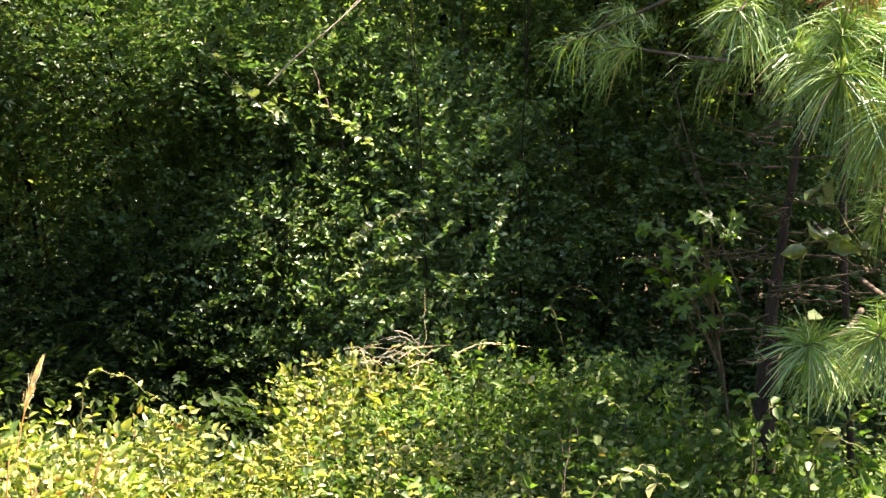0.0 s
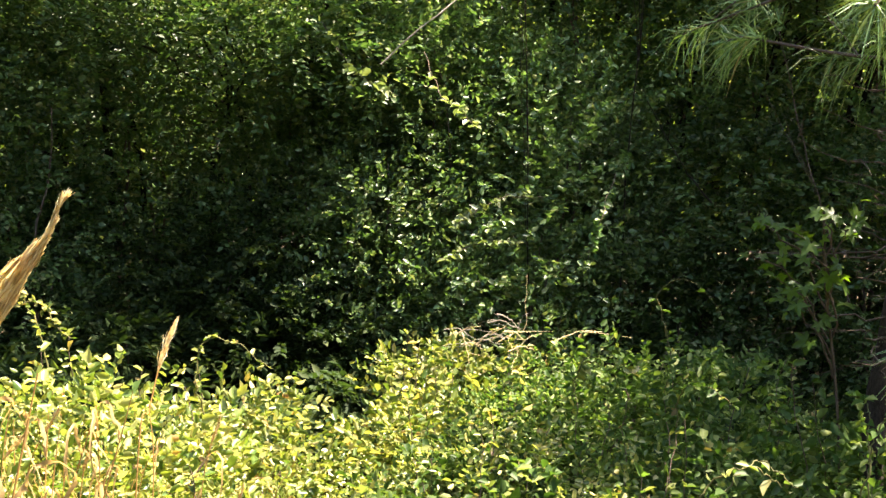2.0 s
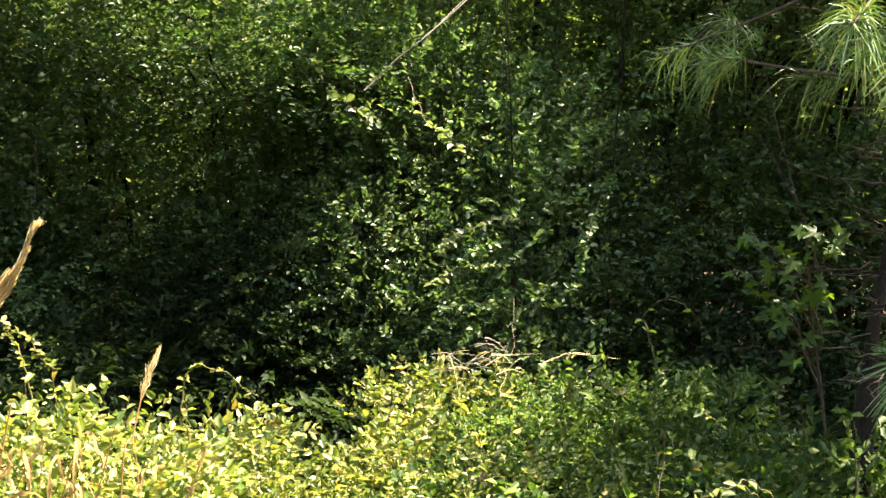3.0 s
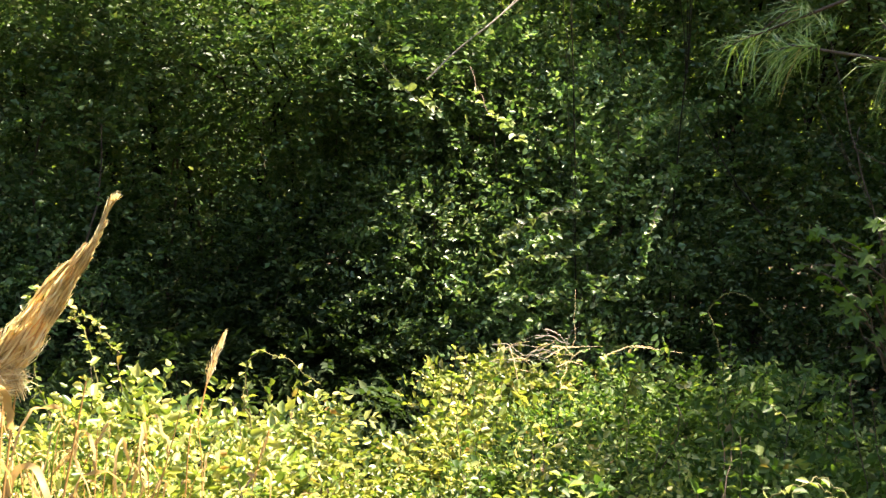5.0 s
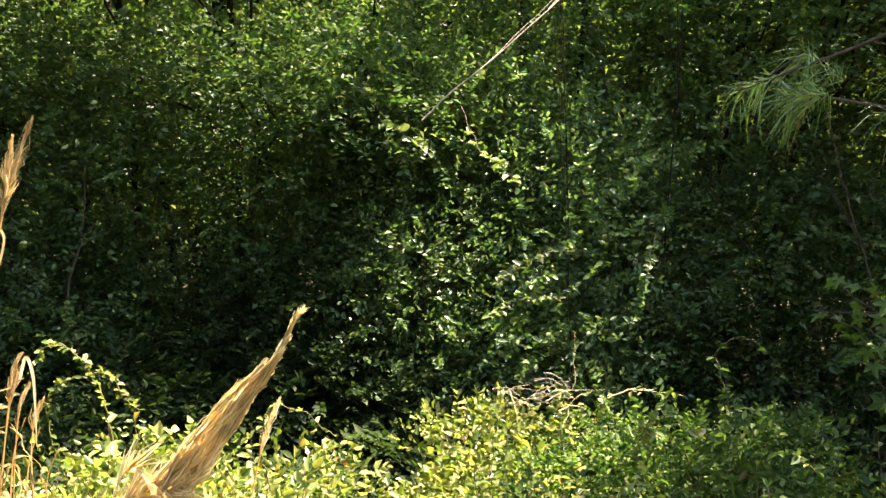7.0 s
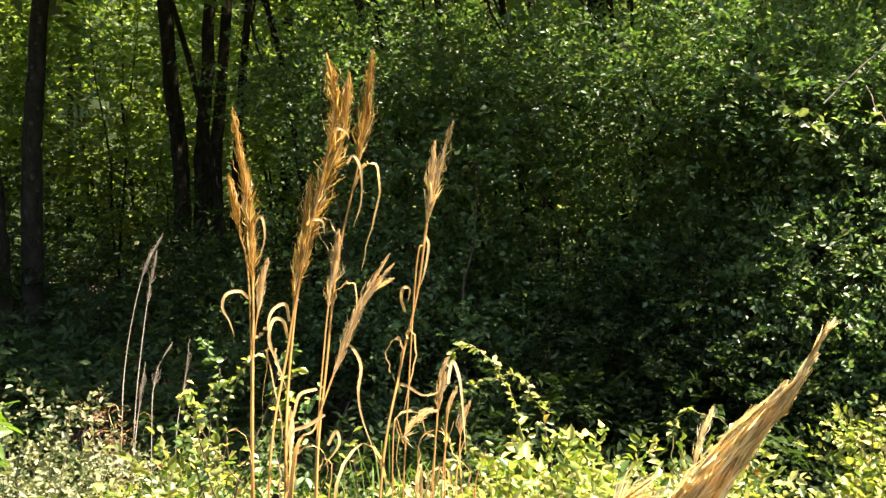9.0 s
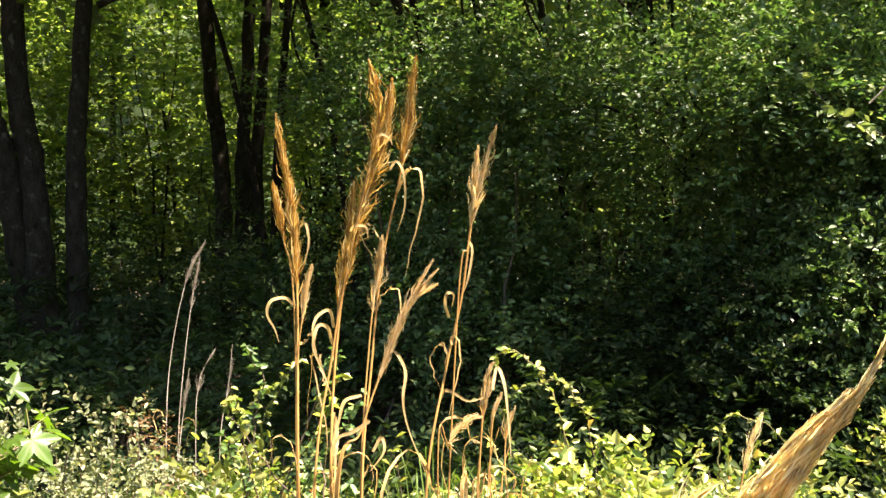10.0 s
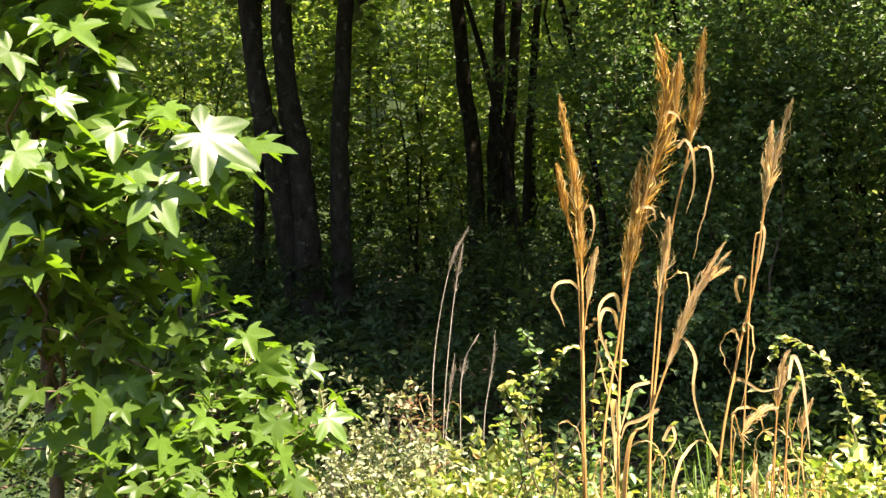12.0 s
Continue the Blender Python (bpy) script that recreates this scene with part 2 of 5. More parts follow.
def smooth_line(points, n):
    """A smooth line of n points through a few given ones."""
    p = np.asarray(points, dtype=float)
    if len(p) == 2:
        t = np.linspace(0, 1, n)[:, None]
        return p[0] * (1 - t) + p[1] * t
    q = np.vstack([2 * p[0] - p[1], p, 2 * p[-1] - p[-2]])
    out = []
    for s in np.linspace(0, len(p) - 1 - 1e-6, n):
        i = int(s)
        t = s - i
        a, b, c, d = q[i:i + 4]
        out.append(0.5 * (2 * b + (c - a) * t + (2 * a - 5 * b + 4 * c - d) * t * t + (3 * b - a - 3 * c + d) * t ** 3))
    return np.array(out)


def bend_line(r, a, b, n, wobble):
    """A line from a to b that wanders sideways."""
    t = np.linspace(0, 1, n)[:, None]
    a, b = np.asarray(a, dtype=float), np.asarray(b, dtype=float)
    w = np.cumsum(r.normal(0, wobble, (n, 3)), axis=0)
    w -= t * w[-1] * (1 - 0)
    return a + (b - a) * t + w * [1, 1, 0.3]


def polar(az, dist):
    return dist * math.sin(radians(az)), dist * math.cos(radians(az))


# ---- the ground ----
def ground_height(x, y):
    return 0.05 * math.sin(x * 0.9 + 1.3) * math.sin(y * 0.7) + 0.03 * math.sin(x * 2.7) * math.cos(y * 2.1)


def build_ground():
    rings = np.concatenate([[0.02], np.linspace(0.3, 12, 40), np.geomspace(13, 900, 26)])
    seg = 96
    vs, fs = [], []
    for rr in rings:
        for k in range(seg):
            a = 2 * math.pi * k / seg
            x, y = rr * math.cos(a), rr * math.sin(a)
            vs.append((x, y, ground_height(x, y) if rr < 40 else 0.0))
    for i in range(len(rings) - 1):
        for k in range(seg):
            a, b = i * seg + k, i * seg + (k + 1) % seg
            fs.append((a, a + seg, b + seg, b))
    me = mesh_of("ground", vs, fs, M_GROUND, True)
    tagged(new("ground", me), "dark forest floor covered with brown leaf litter", "ground", "", "structure")


def build_backdrop():
    """Far woods that close the view all round."""
    r = np.random.default_rng(7)
    vs, fs, seg = [], [], 240
    for k in range(seg):
        a = 2 * math.pi * k / seg
        rad = 31 + r.uniform(-1.5, 1.5)
        top = 11 + r.uniform(-2, 2)
        for z, q in ((-0.5, 0), (top * 0.4, r.uniform(-2, 2)), (top * 0.75, r.uniform(-2, 2)), (top, r.uniform(0, 3))):
            vs.append(((rad + q) * math.cos(a), (rad + q) * math.sin(a), z))
    for k in range(seg):
        for i in range(3):
            a, b = k * 4 + i, ((k + 1) % seg) * 4 + i
            fs.append((a, b, b + 1, a + 1))
    tagged(new("backdrop", mesh_of("backdrop", vs, fs, M_FARWOOD)), "distant dark green woodland edge", "woodland", "", "structure")


build_ground()
build_backdrop()


# ---- shrubs and trees ----
def crown(r, centre, radius, clumps, per, leaf, width, count=12, length=0.32, tilt=0.45, oval=False, low=-0.9, clump_r=0.30, shell=0.45):
    """Leaf sprays in clumps that fill an uneven ellipsoid. Returns the mesh arrays and the clumps' centres."""
    c = unit(r.normal(0, 1, (clumps * 3, 3)))
    c = c[c[:, 2] > low][:clumps] * (r.random((clumps, 1)) ** shell)[: len(c[c[:, 2] > low][:clumps])]
    C = np.asarray(centre) + c * np.asarray(radius)
    size = clump_r * r.uniform(0.6, 1.5, (len(C), 1, 1))
    q = unit(r.normal(0, 1, (len(C), per, 3))) * (r.random((len(C), per, 1)) ** 0.4)
    O = (C[:, None] + q * size * [1, 1, 0.7]).reshape(-1, 3)
    out = (C - np.asarray(centre)) / np.asarray(radius)
    D = (unit(q) * 0.7 + out[:, None] * 0.9 + r.normal(0, 0.35, q.shape)).reshape(-1, 3)
    D[:, 2] = D[:, 2] * min(0.2 + 0.55 * tilt, 0.85) + 0.05
    v, f = sprays(r, O, D, count, length, leaf, width, tilt, oval)
    return v, f, C


def shrub(seed, name, x, y, height, radius, label, category, material, clumps=26, per=16, leaf=0.06, width=0.45, base=0.0,
          count=12, length=0.32, oval=False, stems=7, group="", low=-0.8, clump_r=0.3, tilt=0.45, bare=0.0, twig=M_TWIG, shell=0.45):
    """A shrub: stems from the ground and a crown of leafy twigs."""
    r = np.random.default_rng(seed)
    top = thing(name, x, y, base, label, category, group)
    mid = bare + (height - bare) * 0.5
    v, f, C = crown(r, (0, 0, mid), (radius, radius, (height - bare) * 0.5), clumps, per, leaf, width, count, length, tilt, oval, low, clump_r, shell)
    v[:, 2] = np.maximum(v[:, 2], 0.02)
    part("foliage", mesh_of("foliage", v, f, material), top)
    pick = r.permutation(len(C))[:stems]
    for i in pick:
        foot = np.array([r.normal(0, radius * 0.16), r.normal(0, radius * 0.16), -0.06])
        line = bend_line(r, foot, C[i], 9, 0.02 + 0.02 * height / 4)
        rad = np.linspace(0.004 + 0.0042 * height, 0.003, 9)
        sv, sf = tube(line, rad, 5)
        part("stem", mesh_of("stem", sv, sf, twig, True), top)
    return top


def tree(seed, name, line, r0, r1, label, crown_mid, crown_rad, clumps, per, leaf, material=None, bark=None, limbs=8, width=0.6, count=10, length=0.5, clump_r=0.7):
    """A tree: tapered wandering trunk through the given points, limbs and a crown."""
    r = np.random.default_rng(seed)
    base = np.asarray(line[0], dtype=float)
    top = thing(name, *base, label, "tree", "trees of the wood")
    pts = smooth_line(np.asarray(line, dtype=float) - base, 40)
    pts[1:-1, :2] += r.normal(0, r0 * 0.05, (38, 2))
    rad = np.linspace(r0, r1, 40) * (1 + r.normal(0, 0.03, 40))
    rad[:4] *= np.array([1.5, 1.25, 1.1, 1.03])
    v, f = tube(pts, rad, 14)
    v += r.normal(0, r0 * 0.03, v.shape)
    trunk = part("trunk", mesh_of("trunk", v, f, bark or M_BARK, True), top)
    v, f, C = crown(r, np.asarray(crown_mid) - base, crown_rad, clumps, per, leaf, width, count, length, 0.5, False, -0.95, clump_r, 0.4)
    part("crown", mesh_of("crown", v, f, material or M_CANOPY), top)
    for i in r.permutation(len(C))[:limbs]:
        z = C[i][2] * r.uniform(0.65, 0.85)
        k = int(np.argmin(np.abs(pts[:, 2] - z)))
        lv, lf = tube(bend_line(r, pts[k], C[i], 9, 0.05), np.linspace(rad[k] * 0.45, 0.008, 9), 6)
        part("limb", mesh_of("limb", lv, lf, bark or M_BARK, True), top)
    return top


# ---- the thicket wall of evergreen shrubs behind the clearing ----
THICKET = "dense evergreen shrub with small glossy dark green leaves"
R = np.random.default_rng(11)
GROUP_T = "shrubs of the thicket"
k = 0
for dist, step, lo, hi, az0, az1 in ((7.6, 6.2, 3.6, 4.4, -27, 27), (9.0, 5.6, 4.6, 5.6, -31, 27)):
    az = az0
    while az < az1:
        x, y = polar(az + R.uniform(-1, 1), dist + R.uniform(-0.35, 0.35))
        tall = R.uniform(lo, hi)
        shrub(100 + k, "thicket_shrub", x, y, tall * (0.82 if x < -0.9 else 1.0), R.uniform(0.75, 0.95), THICKET, "shrub", M_THICKET,
              clumps=80 if dist < 8 else 44, per=15 if dist < 8 else 12, leaf=0.047 if dist < 8 else 0.052, width=0.62, oval=False, group=GROUP_T, shell=0.4, low=-1.0, stems=4, tilt=0.72)
        az += step
        k += 1
az = -24
while az < 26:
    x, y = polar(az + R.uniform(-1, 1), 7.0 + R.uniform(-0.25, 0.25))
    tall = R.uniform(1.5, 2.7)
    # shrubs in the hollow take the darkened leaf, shade put into their colour
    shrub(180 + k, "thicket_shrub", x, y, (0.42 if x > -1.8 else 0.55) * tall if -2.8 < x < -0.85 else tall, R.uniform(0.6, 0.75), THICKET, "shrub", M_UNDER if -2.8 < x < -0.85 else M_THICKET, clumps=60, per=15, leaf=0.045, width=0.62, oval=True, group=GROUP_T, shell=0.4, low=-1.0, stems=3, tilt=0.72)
    az += 6.6
    k += 1
# the bush that stands out from the wall, its leaf colour lifted as sunlit
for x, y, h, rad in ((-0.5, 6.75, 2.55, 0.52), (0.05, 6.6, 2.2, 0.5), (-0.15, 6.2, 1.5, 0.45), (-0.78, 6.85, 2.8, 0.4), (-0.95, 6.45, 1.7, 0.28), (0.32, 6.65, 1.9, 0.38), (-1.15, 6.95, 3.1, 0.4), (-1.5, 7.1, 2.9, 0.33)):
    shrub(140 + k, "sunlit_shrub", x, y, h, rad, "leafy shrub with green leaves toned paler for the sunlight on it", "shrub", M_PRIVET,
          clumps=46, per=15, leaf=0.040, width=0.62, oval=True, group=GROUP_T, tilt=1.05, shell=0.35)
    k += 1
# tall understorey behind, in three depths
for dist, step, lo, hi, az0, az1, leaf in ((11.5, 6.0, 4.5, 6.5, -64, 26, 0.10), (15.0, 5.5, 5.0, 7.5, -66, 26, 0.125), (20.0, 6.0, 6.0, 9.0, -66, 26, 0.16)):
    az = az0
    while az < az1:
        x, y = polar(az + R.uniform(-1.5, 1.5), dist + R.uniform(-1.2, 1.2) + (2.2 if dist < 12 and az < -26 else 0))
        shrub(200 + k, "understorey_tree", x, y, R.uniform(lo, hi), dist * 0.075 + 0.35, "slender understorey tree with leaves lightened for sun among the trunks", "tree", M_GLADE,
              clumps=54, per=7, leaf=leaf * 1.0, width=0.6, group="understorey trees", length=0.45, clump_r=0.45, bare=0.8 if az < -26 else 0.1, low=-1.0, stems=4, twig=M_BARK, shell=0.4)
        az += step
        k += 1

# ---- dark trunks of the wood ----
CROWN_Z = 7.2
TREES = (
    ((-6.27, 5.95, 0.0), (-6.315, 5.622, 1.82), (-6.33, 5.415, 3.0), (-6.5, 5.2, 8.5), 0.100),
    ((-6.05, 5.75, 0.0), (-6.20, 5.737, 1.82), (-6.184, 5.571, 3.0), (-6.2, 5.4, 8.5), 0.105),
    ((-5.95, 5.90, 0.0), (-6.00, 5.933, 1.82), (-5.857, 5.892, 3.0), (-5.5, 5.9, 8.0), 0.080),
    ((-7.00, 8.92, 0.0), (-7.041, 8.97, 1.9), (-7.038, 8.75, 3.53), (-7.2, 8.6, 9.0), 0.095),
    ((-6.85, 9.08, 0.0), (-6.883, 9.084, 1.9), (-6.708, 8.993, 3.52), (-6.4, 8.9, 9.5), 0.085),
    ((-6.72, 9.16, 0.0), (-6.769, 9.164, 1.9), (-6.574, 9.086, 3.5), (-6.2, 9.2, 9.0), 0.072),
    ((-6.60, 9.26, 0.0), (-6.63, 9.26, 1.5), (-6.434, 9.213, 3.35), (-6.0, 9.4, 8.5), 0.052),
    ((-8.75, 13.6, 0.0), (-8.70, 13.6, 2.0), (-8.67, 13.59, 4.38), (-8.6, 13.5, 10.0), 0.11),
    ((-8.90, 13.95, 0.0), (-8.514, 13.95, 2.4), (-8.066, 13.94, 4.35), (-7.4, 13.9, 9.5), 0.10),
    ((-5.52, 12.05, 0.0), (-5.53, 12.0, 2.3), (-5.48, 12.0, 4.1), (-5.4, 12.0, 10.0), 0.09),
    ((-1.25, 8.9, 0.0), (-1.22, 8.9, 2.0), (-1.27, 8.85, 3.2), (-1.3, 8.8, 9.0), 0.07),
    ((-9.2, 6.2, 0.0), (-9.25, 6.2, 2.0), (-9.3, 6.1, 4.0), (-9.4, 6.0, 9.0), 0.13),
)
# crowns sit above the view; the first three are widened to add shade
for i, (a, b, c, d, rad) in enumerate(TREES):
    tree(300 + i, "wood_tree", (a, b, c, d), rad, rad * 0.55, "tall slim tree with a dark rough trunk", (d[0], d[1], CROWN_Z - (1.6 if i < 3 else 0.4)), (2.3, 2.3, 2.4) if i < 3 else (1.8, 1.8, 2.3), 46 if i < 3 else 28, 15, 0.12)
# added leaning edge trees, crowns unseen, shade the hollow; a gap sunlights one bush
for i, (x, y, h) in enumerate(((-4.6, 9.9, 8.6), (-0.5, 9.7, 8.3), (1.1, 9.5, 8.6), (9.8, 6.5, 8.2))):
    tree(360 + i, "edge_shade_tree", ((x, y, 0), (x + 0.06, y, h * 0.4), (x, y - 0.1, h * 0.85)), 0.045, 0.02, "added tree at the wood edge with an unseen shading crown", (x, y - 0.6, h * 0.60), (1.25, 1.25, h * 0.28), 18 if -3.5 < x < -1 else 34, 14, 0.10, limbs=6)
# more edge trees added out of view to shade the thicket's right side
tree(376, "edge_shade_tree", ((3.2, 8.9, 0), (3.2, 8.7, 3.2), (3.2, 8.3, 6.6)), 0.05, 0.02, "added tree at the wood edge with an unseen shading crown", (3.2, 8.15, 5.7), (0.85, 0.85, 1.4), 26, 15, 0.10, limbs=6)
tree(375, "edge_shade_tree", ((4.3, 8.6, 0), (4.3, 8.5, 3.2), (4.3, 8.3, 6.6)), 0.05, 0.02, "added tree at the wood edge with an unseen shading crown", (4.3, 8.1, 5.9), (0.95, 0.95, 1.1), 22, 15, 0.10, limbs=6)
for i, (x, y) in enumerate(((4.95, 7.6), (6.3, 7.6), (7.8, 7.4), (5.6, 6.2))):
    tree(350 + i, "edge_shade_tree", ((x, y + 0.6, 0), (x, y + 0.5, 3.2), (x, y, 8.0)), 0.07, 0.02, "added tree at the wood edge with an unseen shading crown", (x, y, 5.9), (1.3, 1.1, 2.8), 52, 15, 0.10, limbs=6)
# leaning trees added with crowns above the view to shade the hollow
for i, (x, y) in enumerate(((-4.6, 5.2), (-3.4, 5.5), (-2.2, 5.6), (-1.25, 5.9), (0.75, 7.6), (1.5, 7.2), (2.6, 6.1), (3.4, 5.5), (-3.6, 4.9), (-2.75, 5.0), (-4.4, 5.9), (-5.4, 5.2), (3.6, 6.6), (2.15, 7.15))):
    tree(390 + i, "leaning_shade_tree", ((x - 0.2, y + 2.7, 0), (x - 0.2, y + 2.0, 2.6), (x, y + 0.3, 4.9)), 0.03, 0.015, "slim leaning tree at the wood edge with hanging leaves", (x, y, 4.6), (0.95, 0.75, 1.35), 20, 14, 0.09, limbs=6, clump_r=0.4, length=0.4)
# low boughs added over the hollow to shade it, some above the view
for i, (x, y, z, rx, rz) in enumerate(((-1.0, 6.75, 2.2, 0.45, 0.28), (-1.45, 6.5, 2.3, 0.5, 0.3), (-2.0, 6.55, 2.2, 0.55, 0.3), (-2.8, 6.6, 2.35, 0.55, 0.3), (-3.5, 6.9, 2.2, 0.55, 0.35), (-4.2, 7.0, 2.3, 0.55, 0.35), (1.4, 6.35, 2.85, 0.45, 0.3), (2.0, 6.3, 2.8, 0.5, 0.35), (1.9, 6.0, 3.4, 0.6, 0.4), (0.95, 7.2, 2.95, 0.5, 0.35), (-0.9, 7.15, 1.75, 0.4, 0.25), (1.0, 6.5, 3.35, 0.5, 0.3))):
    tree(440 + i, "overhanging_shade_tree", ((x - 0.1, y + 1.5, 0), (x - 0.1, y + 1.2, 1.5), (x, y + 0.1, z)), 0.025, 0.01, "slim arching tree with small green leaves over the hollow", (x, y, z), (rx, 0.5, rz), 32, 12, 0.05, M_THICKET, limbs=5, width=0.56, clump_r=0.25, length=0.3)
# one more unseen crown, added to keep sun off the hollow
tree(468, "leaning_shade_tree", ((0.0, 8.6, 0), (0.0, 8.0, 2.6), (0.1, 6.9, 4.9)), 0.03, 0.015, "slim leaning tree at the wood edge with hanging leaves", (-0.25, 6.6, 4.4), (0.34, 0.45, 0.45), 12, 12, 0.08, limbs=5, clump_r=0.28, length=0.33)
# leafy tree added out of view beside the pine to shade the brush
tree(470, "edge_shade_tree", ((2.75, 4.9, 0), (2.7, 4.7, 2.2), (2.0, 4.1, 4.2)), 0.06, 0.02, "added tree at the wood edge with an unseen shading crown", (2.45, 4.3, 4.0), (0.6, 0.5, 0.6), 26, 14, 0.08, limbs=6, clump_r=0.35, length=0.4)
# unseen crowns added to darken the undergrowth on the left
for i, (x, y) in enumerate(((-4.4, 6.6), (-3.7, 7.4))):
    tree(475 + i, "shade_tree", ((x + 0.2, y + 0.9, 0), (x + 0.2, y + 0.7, 3.0), (x, y, 6.4)), 0.04, 0.015, "tall tree with a dark trunk behind the thicket", (x, y, 5.9), (1.1, 0.9, 0.9), 30, 14, 0.10, limbs=6, clump_r=0.45, length=0.4)
# unseen trees added behind the camera: close the clearing, cut sky light
for i in range(15):
    a = radians(118 + i * 9.2)
    x, y = 11 * math.sin(a) + 0.8 * math.sin(i * 2.1), 11 * math.cos(a) + 0.8 * math.cos(i * 1.7)
    tree(380 + i, "rear_shade_tree", ((x, y, 0), (x + 0.1, y, 4.0), (x, y, 9.0)), 0.13, 0.05, "added unseen tree behind the camera that blocks sky light", (x, y, 5.0), (1.6, 1.6, 4.6), 24, 7, 0.19, limbs=5)
# trees added for their unseen canopy, which shades the deeper wood
for i, (az, dist) in enumerate(((-62, 10.5), (-57, 13.5), (-49, 11.0), (-35, 15.5), (-54, 17.0), (-43, 18.0))):
    x, y = polar(az, dist)
    tree(420 + i, "wood_tree", ((x, y, 0), (x + 0.1, y, 4.0), (x, y, 9.5)), 0.055, 0.03, "tall slim tree with a dark rough trunk", (x, y, 6.8), (1.9, 1.9, 2.9), 44, 14, 0.12)
# hidden trees added so that their crowns shade the thicket
for i, (x, y, h, cr) in enumerate(((1.5, 10.5, 9.5, 1.9), (4.5, 10.8, 9.0, 2.0), (-1.6, 11.2, 9.5, 1.8), (7.2, 9.6, 8.0, 1.9), (-3.4, 10.4, 9.0, 1.8), (2.9, 13.2, 11.0, 2.2), (0.2, 13.5, 11.0, 2.2), (-3.5, 14.5, 11.0, 2.0))):
    tree(340 + i, "shade_tree", ((x, y, 0), (x + 0.1, y, h * 0.4), (x, y + 0.1, h * 0.85)), 0.12, 0.05, "tall tree with a dark trunk behind the thicket", (x, y, h * 0.68), (cr, cr, h * 0.32), 34, 15, 0.12)


# ---- low plants in the shaded hollow ----
for dist, step, lo, hi, az0, az1 in ((4.9, 8.5, 0.22, 0.32, -64, 27), (5.7, 7.0, 0.25, 0.42, -64, 27), (6.6, 6.2, 0.4, 0.8, -64, 27), (7.4, 5.5, 0.7, 1.0, -66, -26), (8.6, 5.0, 0.9, 1.25, -66, -24), (9.8, 4.5, 1.1, 1.6, -66, -24)):
    az = az0
    while az < az1:
        x, y = polar(az + R.uniform(-1.5, 1.5), dist + R.uniform(-0.3, 0.3))
        shrub(400 + k, "undergrowth_plant", x, y, R.uniform(lo, hi), 0.42 + dist * 0.025, "low leafy undergrowth plant with leaves darkened for deep shade", "plant", M_UNDER,
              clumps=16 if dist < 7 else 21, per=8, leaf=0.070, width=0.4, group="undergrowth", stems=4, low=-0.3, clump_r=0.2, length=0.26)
        az += step
        k += 1

# ---- leafy ground cover under the wood ----
def ground_cover(seed, name, az0, az1, d0, d1, n, leaf, tall, label, material):
    r = np.random.default_rng(seed)
    az, dist = np.radians(r.uniform(az0, az1, n)), np.sqrt(r.uniform(d0 ** 2, d1 ** 2, n))
    lump = 0.5 + 0.5 * np.sin(dist * 2.3 + 3 * np.sin(az * 9)) * np.cos(az * 23 + dist)
    z = r.random(n) ** 1.3 * tall * (0.45 + 0.75 * lump)
    O = np.stack([dist * np.sin(az), dist * np.cos(az), z], 1)
    D = r.normal(0, 1, (n, 3)) * [1, 1, 0.5] + [0, 0, 0.3]
    v, f = sprays(r, O, D, 10, leaf * 5, leaf, 0.45, 0.5)
    v[:, 2] = np.maximum(v[:, 2], 0.01)
    tagged(new(name, mesh_of(name, v, f, material)), label, "undergrowth", "", "stuff")


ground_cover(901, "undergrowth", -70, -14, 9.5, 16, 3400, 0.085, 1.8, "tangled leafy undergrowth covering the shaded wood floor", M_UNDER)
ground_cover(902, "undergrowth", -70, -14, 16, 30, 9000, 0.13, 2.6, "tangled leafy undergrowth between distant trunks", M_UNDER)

# ---- the sunlit brush in front ----
BRUSH = "low tangled bush with small yellow-green leaves in full sun"


def brush_top(x, y):
    """Height of the brush's top over the plan."""
    h = 0.67 + 0.06 * math.sin(3.1 * x + 0.4) + 0.04 * math.sin(4.7 * y + x)
    h += 0.24 * math.exp(-((x + 1.2) / 0.42) ** 2 - ((y - 3.2) / 0.5) ** 2)
    h -= 0.46 * math.exp(-((x + 1.80) / 0.30) ** 2 - ((y - 2.85) / 0.5) ** 2) + 0.3 * math.exp(-((x + 2.1) / 0.33) ** 2 - ((y - 3.5) / 0.5) ** 2)
    h -= 0.30 * math.exp(-((x + 0.74) / 0.24) ** 2 - ((y - 3.6) / 0.6) ** 2)
    h -= 0.06 * math.exp(-((y - 2.6) / 0.35) ** 2)
    h += 0.25 * math.exp(-((x + 2.22) / 0.18) ** 2 - ((y - 2.6) / 0.25) ** 2)
    h += 0.22 * math.exp(-((x - 1.0) / 0.35) ** 2 - ((y - 3.35) / 0.4) ** 2)
    h += 0.01 * math.exp(-((x - 0.1) / 0.75) ** 2 - ((y - 4.8) / 0.9) ** 2)
    h += 0.24 * math.exp(-((x + 2.95) / 0.5) ** 2 - ((y - 2.7) / 0.5) ** 2)
    return min(h, 0.44 + 0.75 * max(0.0, gap(x, y) - 0.12))


def gap(x, y):
    """How far a place lies from the two bare strips that run through the brush."""
    first = 1.7 * abs((x + 0.07) + 0.203 * y) if y < 4.7 else 9.0
    return min(first, 1.7 * abs((x + 0.43) * 0.887 + (y - 0.13) * 0.46)) if y < 4.2 else first


spots = []
for dist, step, az0, az1 in ((2.75, 12.5, -62, 26), (3.3, 10.5, -64, 26), (3.9, 9.2, -64, 26)):
    az = az0
    while az < az1:
        spots.append(polar(az + R.uniform(-2, 2), dist + R.uniform(-0.15, 0.15)))
        az += step
spots = [(x, y) for x, y in spots if gap(x, y) > 0.15]
